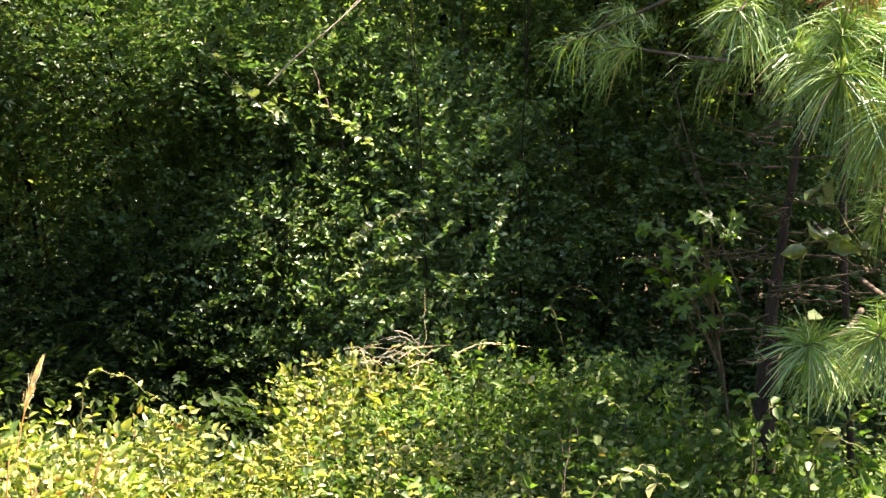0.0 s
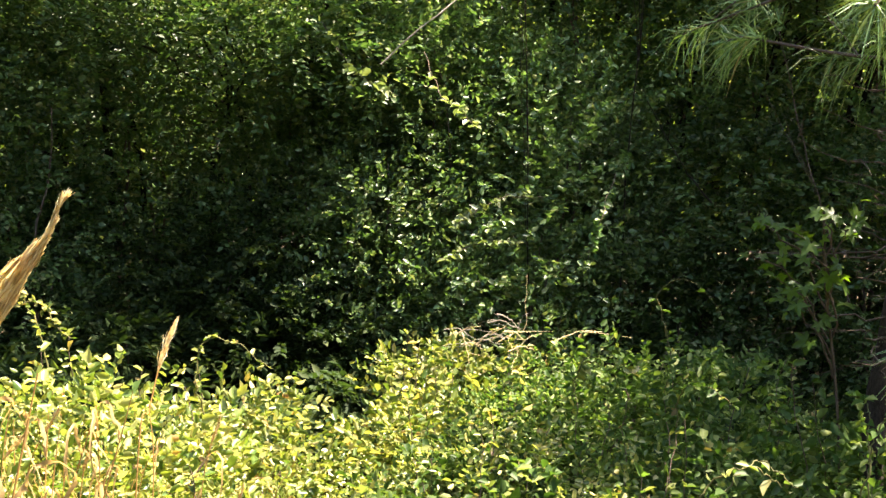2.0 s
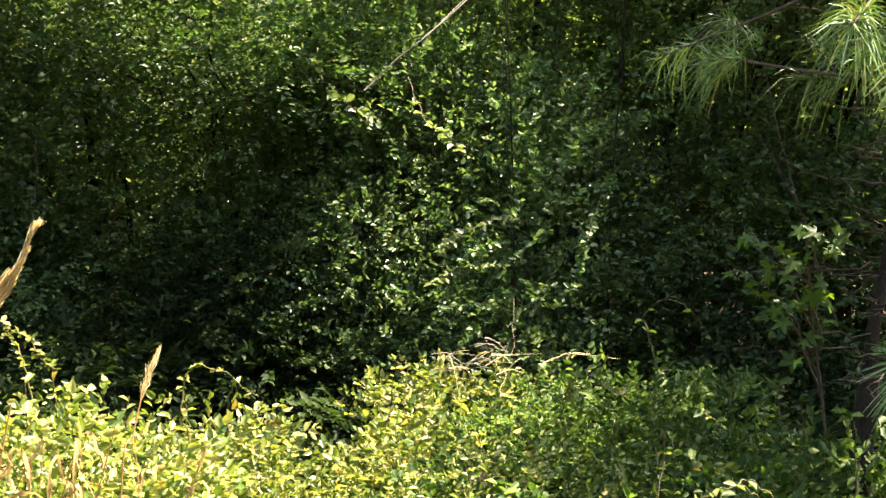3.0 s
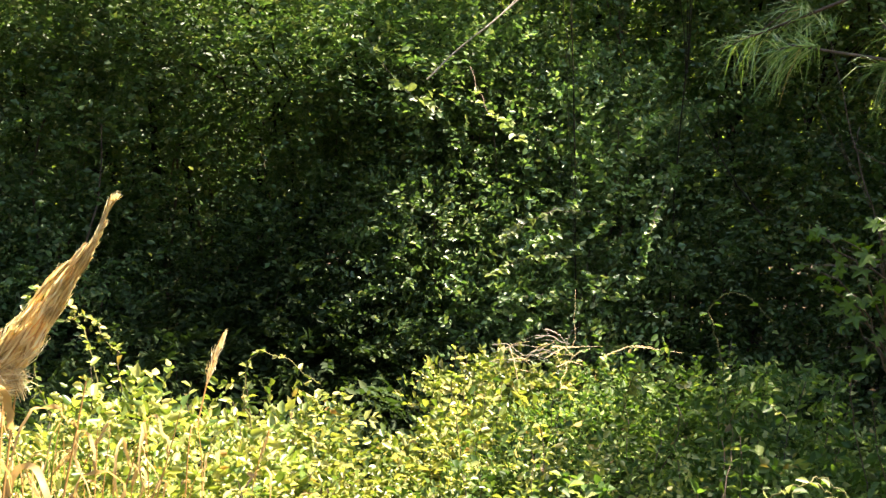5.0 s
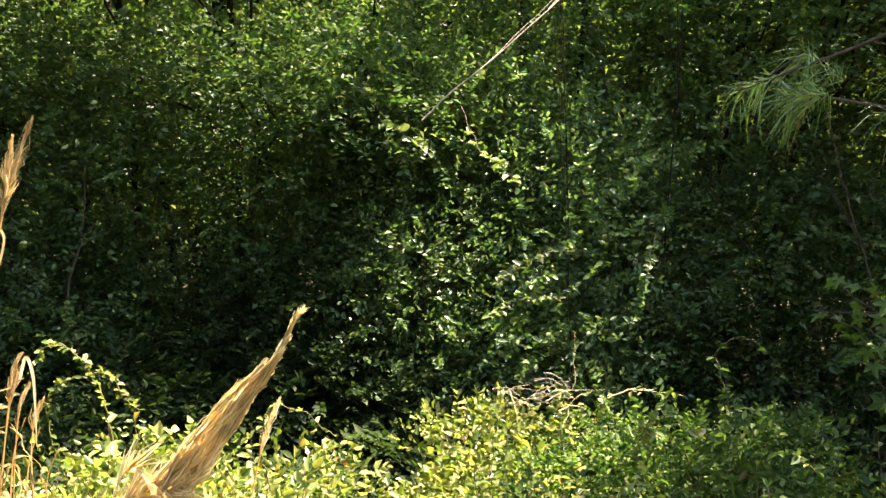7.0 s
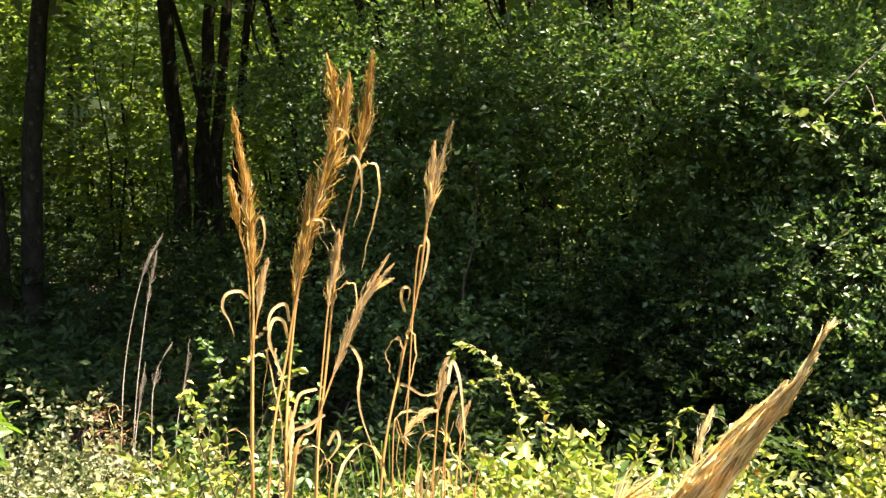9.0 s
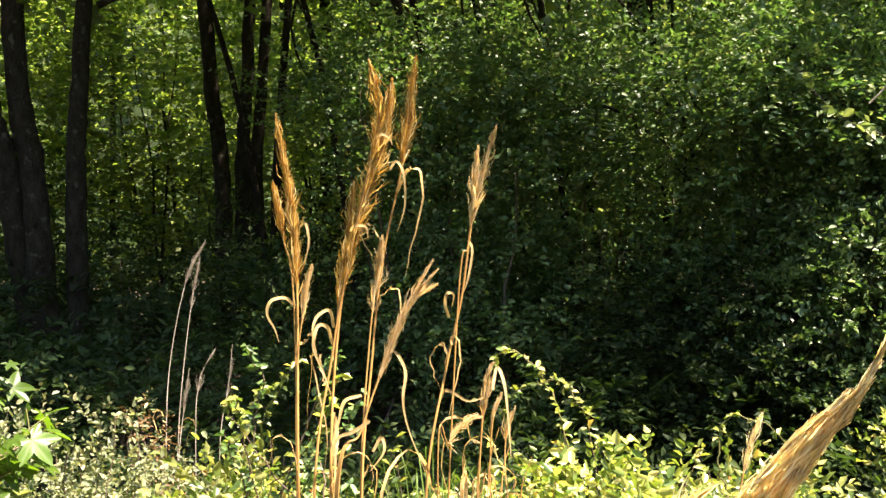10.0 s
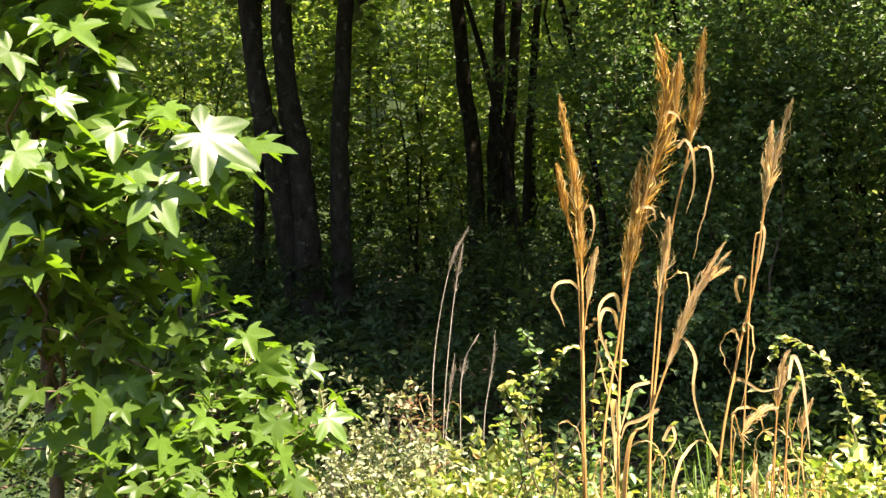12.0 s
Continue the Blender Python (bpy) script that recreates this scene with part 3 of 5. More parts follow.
spots += [(-2.75, 2.78), (-3.0, 2.5), (-3.1, 2.8), (-1.42, 2.95), (-2.2, 2.58), (-2.36, 2.82), (-2.55, 3.05), (-0.55, 4.55), (0.0, 4.6), (0.5, 4.5), (-0.3, 5.2), (0.25, 5.15), (0.75, 5.0), (0.95, 3.3), (1.2, 3.4)]
for i, (x, y) in enumerate(spots):
    grey = math.hypot(x + 2.95, y - 2.6) < 0.5
    # dark: bushes by the pine, their leaf colour toned down for its shade
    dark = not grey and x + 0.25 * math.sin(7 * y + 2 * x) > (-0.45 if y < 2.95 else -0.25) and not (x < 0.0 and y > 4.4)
    foliage, words, size = (M_BRUSH_GREY, "low tangled bush with dull grey-green leaves in full sun", 0.026) if grey else (M_BRUSH_DARK, "low tangled bush with dark green leaves toned down for dappled shade", 0.030 + 0.008 * (i % 3)) if dark else (M_BRUSH, BRUSH, 0.028 + 0.007 * (i % 3))
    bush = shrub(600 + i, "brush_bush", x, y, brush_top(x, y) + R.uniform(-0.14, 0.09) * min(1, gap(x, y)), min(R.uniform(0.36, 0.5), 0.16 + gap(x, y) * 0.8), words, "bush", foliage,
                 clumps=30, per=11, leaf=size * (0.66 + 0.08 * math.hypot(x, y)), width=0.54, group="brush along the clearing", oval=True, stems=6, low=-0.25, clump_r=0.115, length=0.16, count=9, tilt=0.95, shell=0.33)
    r = np.random.default_rng(700 + i)
    for q in range(4 if gap(x, y) > 0.45 else 0):
        foot = np.array((r.uniform(-0.4, 0.4), r.uniform(-0.4, 0.4), 0.15))
        tip = foot + (r.normal(0, 0.1), r.normal(0, 0.1), brush_top(x, y) + r.uniform(-0.05, 0.16) - 0.15)
        ln = bend_line(r, foot, tip, 18, 0.006)
        v, f = tube(ln, np.linspace(0.003, 0.0012, 18), 5)
        shoot = part("shoot", mesh_of("shoot", v, f, M_TWIG, True), bush)
        idx = np.repeat(np.arange(8, 18), 2)
        A = r.normal(0, 1, (20, 3)) * [1, 1, 0.3] + [0, 0, 0.45]
        L = r.uniform(0.022, 0.046, 20)
        v, f = leaves(ln[idx], A, np.array([0, -0.2, 1.0]) + r.normal(0, 0.6, (20, 3)), L, L * r.uniform(0.4, 0.6), True)
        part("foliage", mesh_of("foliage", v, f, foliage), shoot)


# ---- rough grass round the camera ----
def grass_verge(seed, n):
    """Short grass and weeds on the open ground."""
    r = np.random.default_rng(seed)
    x, y = r.uniform(-5.5, 4.5, n), r.uniform(-4.5, 2.9, n)
    keep = np.sin(x * 2.3 + 1.7 * np.sin(y * 1.9)) + r.normal(0, 0.5, n) > -0.6
    x, y = x[keep], y[keep]
    P = np.stack([x, y, np.zeros(len(x))], 1)
    A = r.normal(0, 0.45, (len(x), 3)) + [0, 0, 1.0]
    L = r.uniform(0.07, 0.26, len(x))
    v, f = leaves(P, A, r.normal(0, 1, (len(x), 3)), L, L * 0.13)
    tagged(new("grass", mesh_of("grass", v, f, M_BRUSH)), "short rough green grass on the open ground", "grass", "", "stuff")


grass_verge(950, 32000)


# ---- plume grass ----
def tassel(r, line, spread, strands, length, width, start=0.0):
    """Fine seed branches that hug the top of a stalk: line runs from the tip downwards."""
    line = np.asarray(line)
    n = len(line)
    tufts = max(9, strands // 8)
    which = r.integers(0, tufts, strands)
    t = np.clip(start + (1 - start) * (r.random(tufts) ** 0.9)[which] + r.normal(0, 0.012, strands), 0, 0.999)
    lean = r.normal(0, 1, (tufts, 3))[which] + r.normal(0, 0.35, (strands, 3))
    idx = t * (n - 1.001)
    i = idx.astype(int)
    P = line[i] + (line[i + 1] - line[i]) * (idx - i)[:, None]
    up = unit(line[np.maximum(i - 2, 0)] - line[np.minimum(i + 2, n - 1)])
    side = unit(np.cross(up, lean)) * np.where(r.random((strands, 1)) < 0.16, r.uniform(1.3, 2.1, (strands, 1)), r.uniform(0.25, 1.0, (strands, 1)))
    swell = (np.clip(t / 0.45, 0.04, 1) ** 0.8 * np.clip((1.15 - t) / 0.5, 0.2, 1))[:, None]
    out = side * spread * swell
    run = np.concatenate([[0], np.cumsum(np.linalg.norm(np.diff(line, axis=0), axis=1))])
    L = np.minimum(length * r.uniform(0.5, 1.15, strands), 0.004 + run[i] * 0.85)[:, None]
    W = (width * r.uniform(0.6, 1.4, strands))[:, None]
    flat = unit(np.cross(up, side) / np.maximum(np.linalg.norm(side, axis=1, keepdims=True), 1e-6) + r.normal(0, 0.8, (strands, 3)))
    a = P + out * 0.15
    b = P + up * L * 0.5 + 0.5 * (out + side * spread * np.clip(run[i][:, None] / run[-1] / 0.45, 0.03, 1)) * r.uniform(0.5, 1.0, (strands, 1))
    end = np.clip((run[i][:, None] - L) / run[-1], 0, 1)
    swell2 = np.clip(end / 0.45, 0.03, 1) ** 0.8 * np.clip((1.15 - end) / 0.5, 0.2, 1)
    c = P + up * L + side * spread * swell2 * r.uniform(0.4, 1.25, (strands, 1)) + r.normal(0, 0.0012, (strands, 3))
    v = np.stack([a - flat * W * 0.4, a + flat * W * 0.4, b + flat * W * 0.6, b - flat * W * 0.6, c + flat * W * 0.15, c - flat * W * 0.15], 1).reshape(-1, 3)
    f = (np.array([[0, 1, 2, 3], [3, 2, 4, 5]])[None] + (np.arange(strands) * 6)[:, None, None]).reshape(-1, 4)
    return v, f


def ribbon(line, width, side, curl=0.25):
    """A dry grass blade: a channelled strip that narrows to its end."""
    line = np.asarray(line)
    n = len(line)
    T = unit(np.gradient(line, axis=0))
    S = unit(np.cross(T, np.asarray(side, dtype=float)))
    N = np.cross(S, T)
    w = (width * np.sin(np.pi * np.linspace(0.28, 0.97, n)))[:, None]
    v = np.stack([line + S * w, line - N * w * curl, line - S * w], 1).reshape(-1, 3)
    f = []
    for i in range(n - 1):
        a = i * 3
        f += [(a, a + 1, a + 4, a + 3), (a + 1, a + 2, a + 5, a + 4)]
    return v, np.array(f)


def blade_line(r, start, heading, reach, rise, drop):
    """A blade that rises from the stem, bends over and hangs down."""
    h = np.array([math.cos(heading), math.sin(heading), 0])
    w = np.array([-h[1], h[0], 0])
    bow = max(reach * 0.42, 0.012) * r.uniform(0.55, 1.1)
    drop *= r.uniform(0.5, 1.2)
    k1, k2 = np.linspace(0, 1, 7)[:, None], np.linspace(0.12, 1, 9)[:, None]
    turn = np.linspace(0.15, 1, 7)[:, None] * np.pi * r.uniform(0.8, 1.25)
    up = np.asarray(start) + k1 * (h * reach * 0.2 + [0, 0, rise * 0.9])
    arc = up[-1] + h * bow * (1 - np.cos(turn)) + np.array([0, 0, bow * 0.9]) * np.sin(turn)
    down = arc[-1] + k2 * [0, 0, -drop] + h * (0.5 * reach * np.sin(k2 * 2.6 + r.uniform(1.5, 4)) * k2) + w * (0.12 * reach * np.sin(k2 * 4 + r.uniform(0, 6)) * k2)
    line = np.vstack([up, arc, down])
    line[2:] += np.cumsum(r.normal(0, 0.0022, (len(line) - 2, 3)), 0)
    return line


GRASS_LABEL = "tall dry plume grass clump with orange-brown seed heads"


def stalk(r, top, line, plume_len, spread, strands, material, blades, stem_r=0.0029, strand=0.052, stem_mat=None, fibre=0.0013):
    """One grass stalk under its clump: stem, plume and bent dry blades. line: tip first, world places, ends at the ground."""
    origin = np.array(top.location)
    pts = smooth_line(np.asarray(line) - origin, 60)
    seg = np.concatenate([[0], np.cumsum(np.linalg.norm(np.diff(pts, axis=0), axis=1))])
    n = max(6, int(np.searchsorted(seg, plume_len)))
    rad = np.interp(seg, [0, plume_len, seg[-1]], [0.0007, stem_r * 0.5, stem_r * 0.8])
    v, f = tube(pts, rad, 6)
    st = part("stem", mesh_of("stem", v, f, stem_mat or M_STRAW, True), top)
    if strands:
        v, f = tassel(r, pts[:n], spread * (0.8 if material is M_PLUME else 1.0), int(strands * 2.8), strand * 0.85, fibre, 0.05 if plume_len > 0.23 else 0.02)
        part("plume", mesh_of("plume", v, f, material), st)
    for frac, head, reach, rise, drop in blades:
        kk = int(np.searchsorted(seg, seg[-1] * frac))
        v, f = ribbon(blade_line(r, pts[kk], head, reach, rise, drop), 0.0034 * r.uniform(0.6, 1.4), (math.cos(head), math.sin(head), 0.3))
        part("blade", mesh_of("blade", v, f, M_BLADE), st)
    return st


def to_ground(line, x, y):
    return list(line) + [(x, y, 0.45), (x, y, -0.02)]


R = np.random.default_rng(23)
clump = thing("plume_grass", -1.45, 1.85, 0.0, GRASS_LABEL + " standing in the brush", "grass", "plume grass")
stalk(R, clump, to_ground(((-1.567, 1.812, 1.724), (-1.55, 1.833, 1.558), (-1.54, 1.834, 1.387), (-1.51, 1.784, 1.025)), -1.5, 1.80), 0.36, 0.016, 330, M_PLUME,
      ((0.37, -2.6, 0.06, 0.05, 0.16), (0.24, 0.6, 0.05, 0.01, 0.2), (0.55, -0.4, 0.1, 0.05, 0.2)), 0.0045)
stalk(R, clump, ((-1.567, 1.80, 1.60), (-1.56, 1.82, 1.50), (-1.545, 1.83, 1.38), (-1.52, 1.80, 0.9), (-1.5, 1.81, -0.02)), 0.12, 0.012, 90, M_PLUME, ())
stalk(R, clump, ((-1.505, 1.83, 1.45), (-1.52, 1.82, 1.36), (-1.53, 1.81, 1.2), (-1.52, 1.80, 0.8), (-1.5, 1.81, -0.02)), 0.14, 0.012, 90, M_PALE, ())
stalk(R, clump, to_ground(((-1.413, 1.886, 1.817), (-1.404, 1.905, 1.712), (-1.425, 1.891, 1.60), (-1.46, 1.881, 1.446), (-1.481, 1.857, 1.286), (-1.485, 1.795, 1.016)), -1.47, 1.82), 0.20, 0.018, 200, M_PLUME,
      ((0.32, 2.6, 0.07, 0.04, 0.2), (0.45, 3.3, 0.07, 0.06, 0.16), (0.60, 0.2, 0.09, 0.06, 0.16)), 0.004)
stalk(R, clump, to_ground(((-1.378, 1.908, 1.786), (-1.398, 1.912, 1.673), (-1.446, 1.893, 1.525), (-1.474, 1.866, 1.326), (-1.46, 1.81, 1.016)), -1.45, 1.83), 0.40, 0.021, 420, M_PLUME,
      ((0.42, 0.4, 0.08, 0.05, 0.22), (0.52, 3.0, 0.08, 0.05, 0.16)), 0.004)
stalk(R, clump, ((-1.455, 1.90, 1.60), (-1.465, 1.895, 1.5), (-1.478, 1.87, 1.35), (-1.47, 1.83, 1.0), (-1.46, 1.83, -0.02)), 0.26, 0.016, 230, M_PLUME, ((0.5, 2.9, 0.06, 0.03, 0.14),))
stalk(R, clump, to_ground(((-1.359, 1.966, 1.833), (-1.393, 1.972, 1.635), (-1.429, 1.956, 1.453), (-1.442, 1.932, 1.26), (-1.436, 1.878, 1.005)), -1.43, 1.88), 0.24, 0.016, 240, M_PLUME,
      ((0.13, -0.2, 0.05, 0.03, 0.24), (0.26, 0.1, 0.06, 0.02, 0.22), (0.2, 2.9, 0.05, 0.03, 0.08), (0.56, 0.2, 0.09, 0.07, 0.2)), 0.004)
stalk(R, clump, to_ground(((-1.425, 1.95, 1.50), (-1.435, 1.95, 1.43), (-1.445, 1.93, 1.3), (-1.44, 1.88, 1.0)), -1.43, 1.87), 0.16, 0.012, 110, M_PALE, ((0.3, 0.9, 0.05, 0.02, 0.2),))
stalk(R, clump, to_ground(((-1.229, 2.037, 1.702), (-1.272, 2.028, 1.55), (-1.294, 2.014, 1.38), (-1.317, 1.988, 1.241), (-1.332, 1.931, 1.008)), -1.34, 1.92), 0.20, 0.011, 150, M_PALE,
      ((0.24, 0.0, 0.04, 0.02, 0.2), (0.26, 3.2, 0.04, 0.04, 0.12), (0.45, 0.3, 0.16, 0.03, 0.05)), 0.0042)
stalk(R, clump, ((-1.262, 2.027, 1.664), (-1.272, 2.026, 1.58), (-1.283, 2.022, 1.48), (-1.30, 2.0, 1.3), (-1.34, 1.92, -0.02)), 0.16, 0.011, 130, M_PALE, ())
for q in range(3):
    o = R.normal(0, 0.004, 3)
    stalk(R, clump, ((-1.307 + o[0], 1.937 + o[1], 1.473 + o[2] * 1.5 - 0.03 * q), (-1.349 + o[0] * 0.7 - 0.004 * q, 1.912 + o[1] * 0.7, 1.376 - 0.004 * q), (-1.385 + o[0] * 0.4, 1.884, 1.279), (-1.416, 1.846, 1.153), (-1.446 + o[0], 1.80, 1.0), (-1.46 + o[0], 1.8, -0.02)),
          0.24, 0.0065, 150, M_PALE, ((0.38 + 0.07 * q, 0.4 + 1.3 * q, 0.07, 0.03, 0.2),), 0.0032)


def hooked_blade(top, line, width, material=None):
    """One long dry blade of the clump that hooks over and hangs."""
    pts = smooth_line(np.asarray(line) - np.array(top.location), 22)
    v, f = ribbon(pts, width * 0.68, (0.45, -0.85, 0.25), 0.35)
    part("blade", mesh_of("blade", v, f, material or M_BLADE), top)


for line, width in ((((-1.534, 1.812, 1.377), (-1.541, 1.796, 1.391), (-1.556, 1.774, 1.387), (-1.561, 1.768, 1.364), (-1.549, 1.773, 1.338), (-1.541, 1.775, 1.313)), 0.0042),
                    (((-1.527, 1.824, 1.517), (-1.512, 1.822, 1.523), (-1.502, 1.816, 1.489), (-1.509, 1.809, 1.447)), 0.0036),
                    (((-1.482, 1.864, 1.333), (-1.484, 1.854, 1.365), (-1.497, 1.833, 1.356), (-1.498, 1.818, 1.329), (-1.489, 1.818, 1.287)), 0.0045),
                    (((-1.488, 1.868, 1.301), (-1.486, 1.850, 1.334), (-1.496, 1.832, 1.338), (-1.495, 1.816, 1.302), (-1.477, 1.820, 1.256), (-1.458, 1.813, 1.218)), 0.0048),
                    (((-1.396, 1.919, 1.289), (-1.378, 1.916, 1.282), (-1.359, 1.910, 1.251), (-1.356, 1.893, 1.207), (-1.345, 1.889, 1.157), (-1.302, 1.870, 1.084)), 0.0042),
                    (((-1.335, 2.046, 1.340), (-1.338, 2.036, 1.365), (-1.331, 2.030, 1.387), (-1.324, 2.044, 1.384), (-1.331, 2.050, 1.358)), 0.0045),
                    (((-1.311, 2.089, 1.487), (-1.301, 2.082, 1.466), (-1.304, 2.066, 1.412), (-1.316, 2.058, 1.374)), 0.0034),
                    (((-1.330, 1.994, 1.193), (-1.320, 1.991, 1.209), (-1.302, 1.998, 1.203), (-1.281, 2.016, 1.187), (-1.253, 2.052, 1.194)), 0.0045)):
    hooked_blade(clump, line, width)
for line, width in ((((-1.396, 1.841, 1.172), (-1.420, 1.823, 1.154), (-1.441, 1.809, 1.145), (-1.447, 1.799, 1.121)), 0.005),
                    (((-1.412, 1.841, 1.217), (-1.432, 1.816, 1.209), (-1.438, 1.805, 1.175), (-1.446, 1.788, 1.123)), 0.0045),
                    (((-1.382, 1.826, 1.121), (-1.371, 1.837, 1.145), (-1.360, 1.827, 1.123), (-1.378, 1.808, 1.090)), 0.0042),
                    (((-1.389, 1.915, 1.620), (-1.378, 1.920, 1.635), (-1.362, 1.918, 1.610), (-1.362, 1.920, 1.553), (-1.375, 1.913, 1.505)), 0.0036),
                    (((-1.419, 1.896, 1.662), (-1.398, 1.895, 1.683), (-1.383, 1.904, 1.676), (-1.379, 1.906, 1.663)), 0.0038),
                    (((-1.454, 1.880, 1.508), (-1.442, 1.876, 1.518), (-1.424, 1.886, 1.516), (-1.421, 1.888, 1.492)), 0.0042)):
    hooked_blade(clump, line, width)

broken = thing("broken_grass", -1.27, 2.03, 0.0, "short pale dry grass tuft with broken stalks and folded blades", "grass", "plume grass")
for q in range(9):
    o = R.normal(0, 0.022 + 0.002 * q, 2)
    tz = 1.256 - 0.03 * q
    stalk(R, broken, ((-1.242 + o[0], 2.075 + o[1], tz), (-1.256 + o[0], 2.056 + o[1], tz - 0.09), (-1.25 + o[0] * 2, 2.02 + o[1], 0.8), (-1.27 + o[0] * 2, 2.0, -0.02)), 0.1, 0.008, 50 if q < 4 else 0, M_PALE,
          ((0.1, 2.8 + R.normal(0, 0.6), 0.08, 0.03, 0.24),) if q % 2 else ((0.2, 0.3 + R.normal(0, 0.8), 0.07, 0.04, 0.26),), 0.0028)
for q in range(5):
    x, y = -1.1 + R.normal(0, 0.16), 2.15 + R.normal(0, 0.1)
    stalk(R, broken, ((x + R.normal(0, 0.08), y, R.uniform(0.85, 1.1)), (x, y, 0.6), (x, y, -0.02)), 0.08, 0.006, 0, M_PALE, ((0.1, R.uniform(0, 6), 0.09, 0.05, 0.2), (0.25, R.uniform(0, 6), 0.09, 0.05, 0.2)), 0.0028)

hooked_blade(broken, ((-1.242, 2.037, 1.208), (-1.240, 2.055, 1.248), (-1.222, 2.047, 1.218), (-1.212, 2.040, 1.156), (-1.202, 2.028, 1.085)), 0.0045, M_PALE)
stalk(R, broken, ((-1.250, 2.003, 1.162), (-1.274, 1.979, 1.152), (-1.293, 1.952, 1.119), (-1.302, 1.921, 1.057), (-1.30, 1.93, -0.02)), 0.11, 0.007, 110, M_PALE, (), 0.0026, 0.035)

tuft = thing("dry_grass_tuft", -1.3, 2.06, 0.0, "tuft of dry grass with pale arching folded blades", "grass", "plume grass")
for q in range(4):
    x, y = -1.3 + R.normal(0, 0.13), 2.06 + R.normal(0, 0.09)
    tz = R.uniform(0.93, 1.14)
    hd = R.uniform(0, 6.28)
    stalk(R, tuft, ((x + 0.05 * math.cos(hd), y + 0.05 * math.sin(hd), tz), (x + 0.015 * math.cos(hd), y, tz * 0.75), (x, y, -0.02)), 0.1, 0.005, 0, M_PALE,
          ((0.03, hd, R.uniform(0.08, 0.2), 0.02, R.uniform(0.15, 0.35)), (0.12, hd + R.normal(0, 1.2), 0.1, 0.03, 0.25)), 0.0022)


def grass_clump(seed, x, y, n, tall, spread, material, label):
    """A clump of long arching grass blades."""
    r = np.random.default_rng(seed)
    top = thing("grass_clump", x, y, 0.0, label, "grass", "grass clumps")
    for q in range(n):
        a, out = r.uniform(0, 6.28), r.uniform(0.25, 1.0) * spread
        h = tall * r.uniform(0.6, 1.0)
        foot = np.array((r.normal(0, 0.05), r.normal(0, 0.05), -0.02))
        way = np.array((math.cos(a), math.sin(a), 0.0))
        line = smooth_line((foot, foot + way * out * 0.25 + (0, 0, h * 0.6), foot + way * out * 0.7 + (0, 0, h), foot + way * out * 1.25 + (0, 0, h * r.uniform(0.8, 0.98))), 12)
        v, f = ribbon(line, 0.0024 * r.uniform(0.7, 1.3), (way[0], way[1], 0.2))
        part("blade", mesh_of("blade", v, f, material), top)


for q, (x, y, tall) in enumerate(((-1.50, 2.30, 0.98), (-1.66, 2.55, 1.0), (-1.36, 2.38, 0.95), (-1.8, 2.9, 0.95))):
    grass_clump(80 + q, x, y, 26, tall, 0.30, M_BRUSH_DARK, "long dark green grass blades arching in the brush")
grass_clump(86, -1.30, 2.22, 16, 1.0, 0.22, M_BLADE, "dry tan grass blades arching among the stalks")

near = thing("leaning_plume_grass", -0.74, 0.80, 0.0, "leaning dry plume grass with a pale tan feathery seed head", "grass", "plume grass")
SPINE = smooth_line(((-0.471, 0.900, 1.462), (-0.483, 0.903, 1.441), (-0.494, 0.905, 1.423), (-0.510, 0.910, 1.398), (-0.530, 0.914, 1.370), (-0.554, 0.920, 1.335), (-0.580, 0.922, 1.294), (-0.621, 0.930, 1.242), (-0.66, 0.92, 1.15)), 60)
ACROSS = np.array((-0.77, -0.30, 0.56))
for at, lat, strands in ((0, 0.0, 240), (8, 0.04, 170), (11, -0.07, 170), (13, 0.16, 170), (15, -0.12, 170), (17, 0.30, 150), (18, -0.02, 170), (19, 0.45, 120), (22, 0.62, 120), (24, -0.18, 170), (27, 0.36, 170), (31, -0.1, 170), (34, 0.60, 120), (39, 0.12, 150)):
    line = [SPINE[k] + ACROSS * lat * (0.040 * (k / 59) + 0.005) * min(1, (k - at) / 10 + 0.45) + R.normal(0, 0.0012, 3) for k in range(at, 60, 9)]
    foot = (-0.73 + R.normal(0, 0.025), 0.84 + R.normal(0, 0.025))
    stalk(R, near, (*line, (*foot, 0.6), (*foot, -0.02)), 0.30 - at * 0.002, 0.0030 if at == 0 else 0.0058, strands * 0.5, M_TAN, (), 0.0007, 0.046, M_PALESTEM, 0.0015)
for q in range(7):
    foot = np.array((-0.70 + R.normal(0, 0.05), 0.90 + R.normal(0, 0.04), -0.02))
    top_end = foot + (R.normal(0.08, 0.05), R.normal(0, 0.03), R.uniform(1.16, 1.32))
    stalk(R, near, (top_end, (top_end + foot) / 2 + (0.0, 0.0, 0.05), foot), 0.1, 0.005, 0, M_PALE, ((0.02, R.uniform(0, 6), 0.06, 0.01, 0.12), (0.08, R.uniform(0, 6), 0.08, 0.01, 0.14), (0.14, R.uniform(0, 6), 0.08, 0.01, 0.14)), 0.0022)

small = thing("small_plume_grass", -0.80, 2.05, 0.0, "small pale dry grass stalk rising from the brush", "grass", "plume grass")
stalk(R, small, ((-0.759, 2.095, 1.187), (-0.781, 2.075, 1.115), (-0.795, 2.048, 1.014), (-0.807, 2.023, 0.9), (-0.82, 2.02, -0.02)), 0.12, 0.0065, 120, M_TAN, ((0.4, 1.0, 0.05, 0.03, 0.1),))
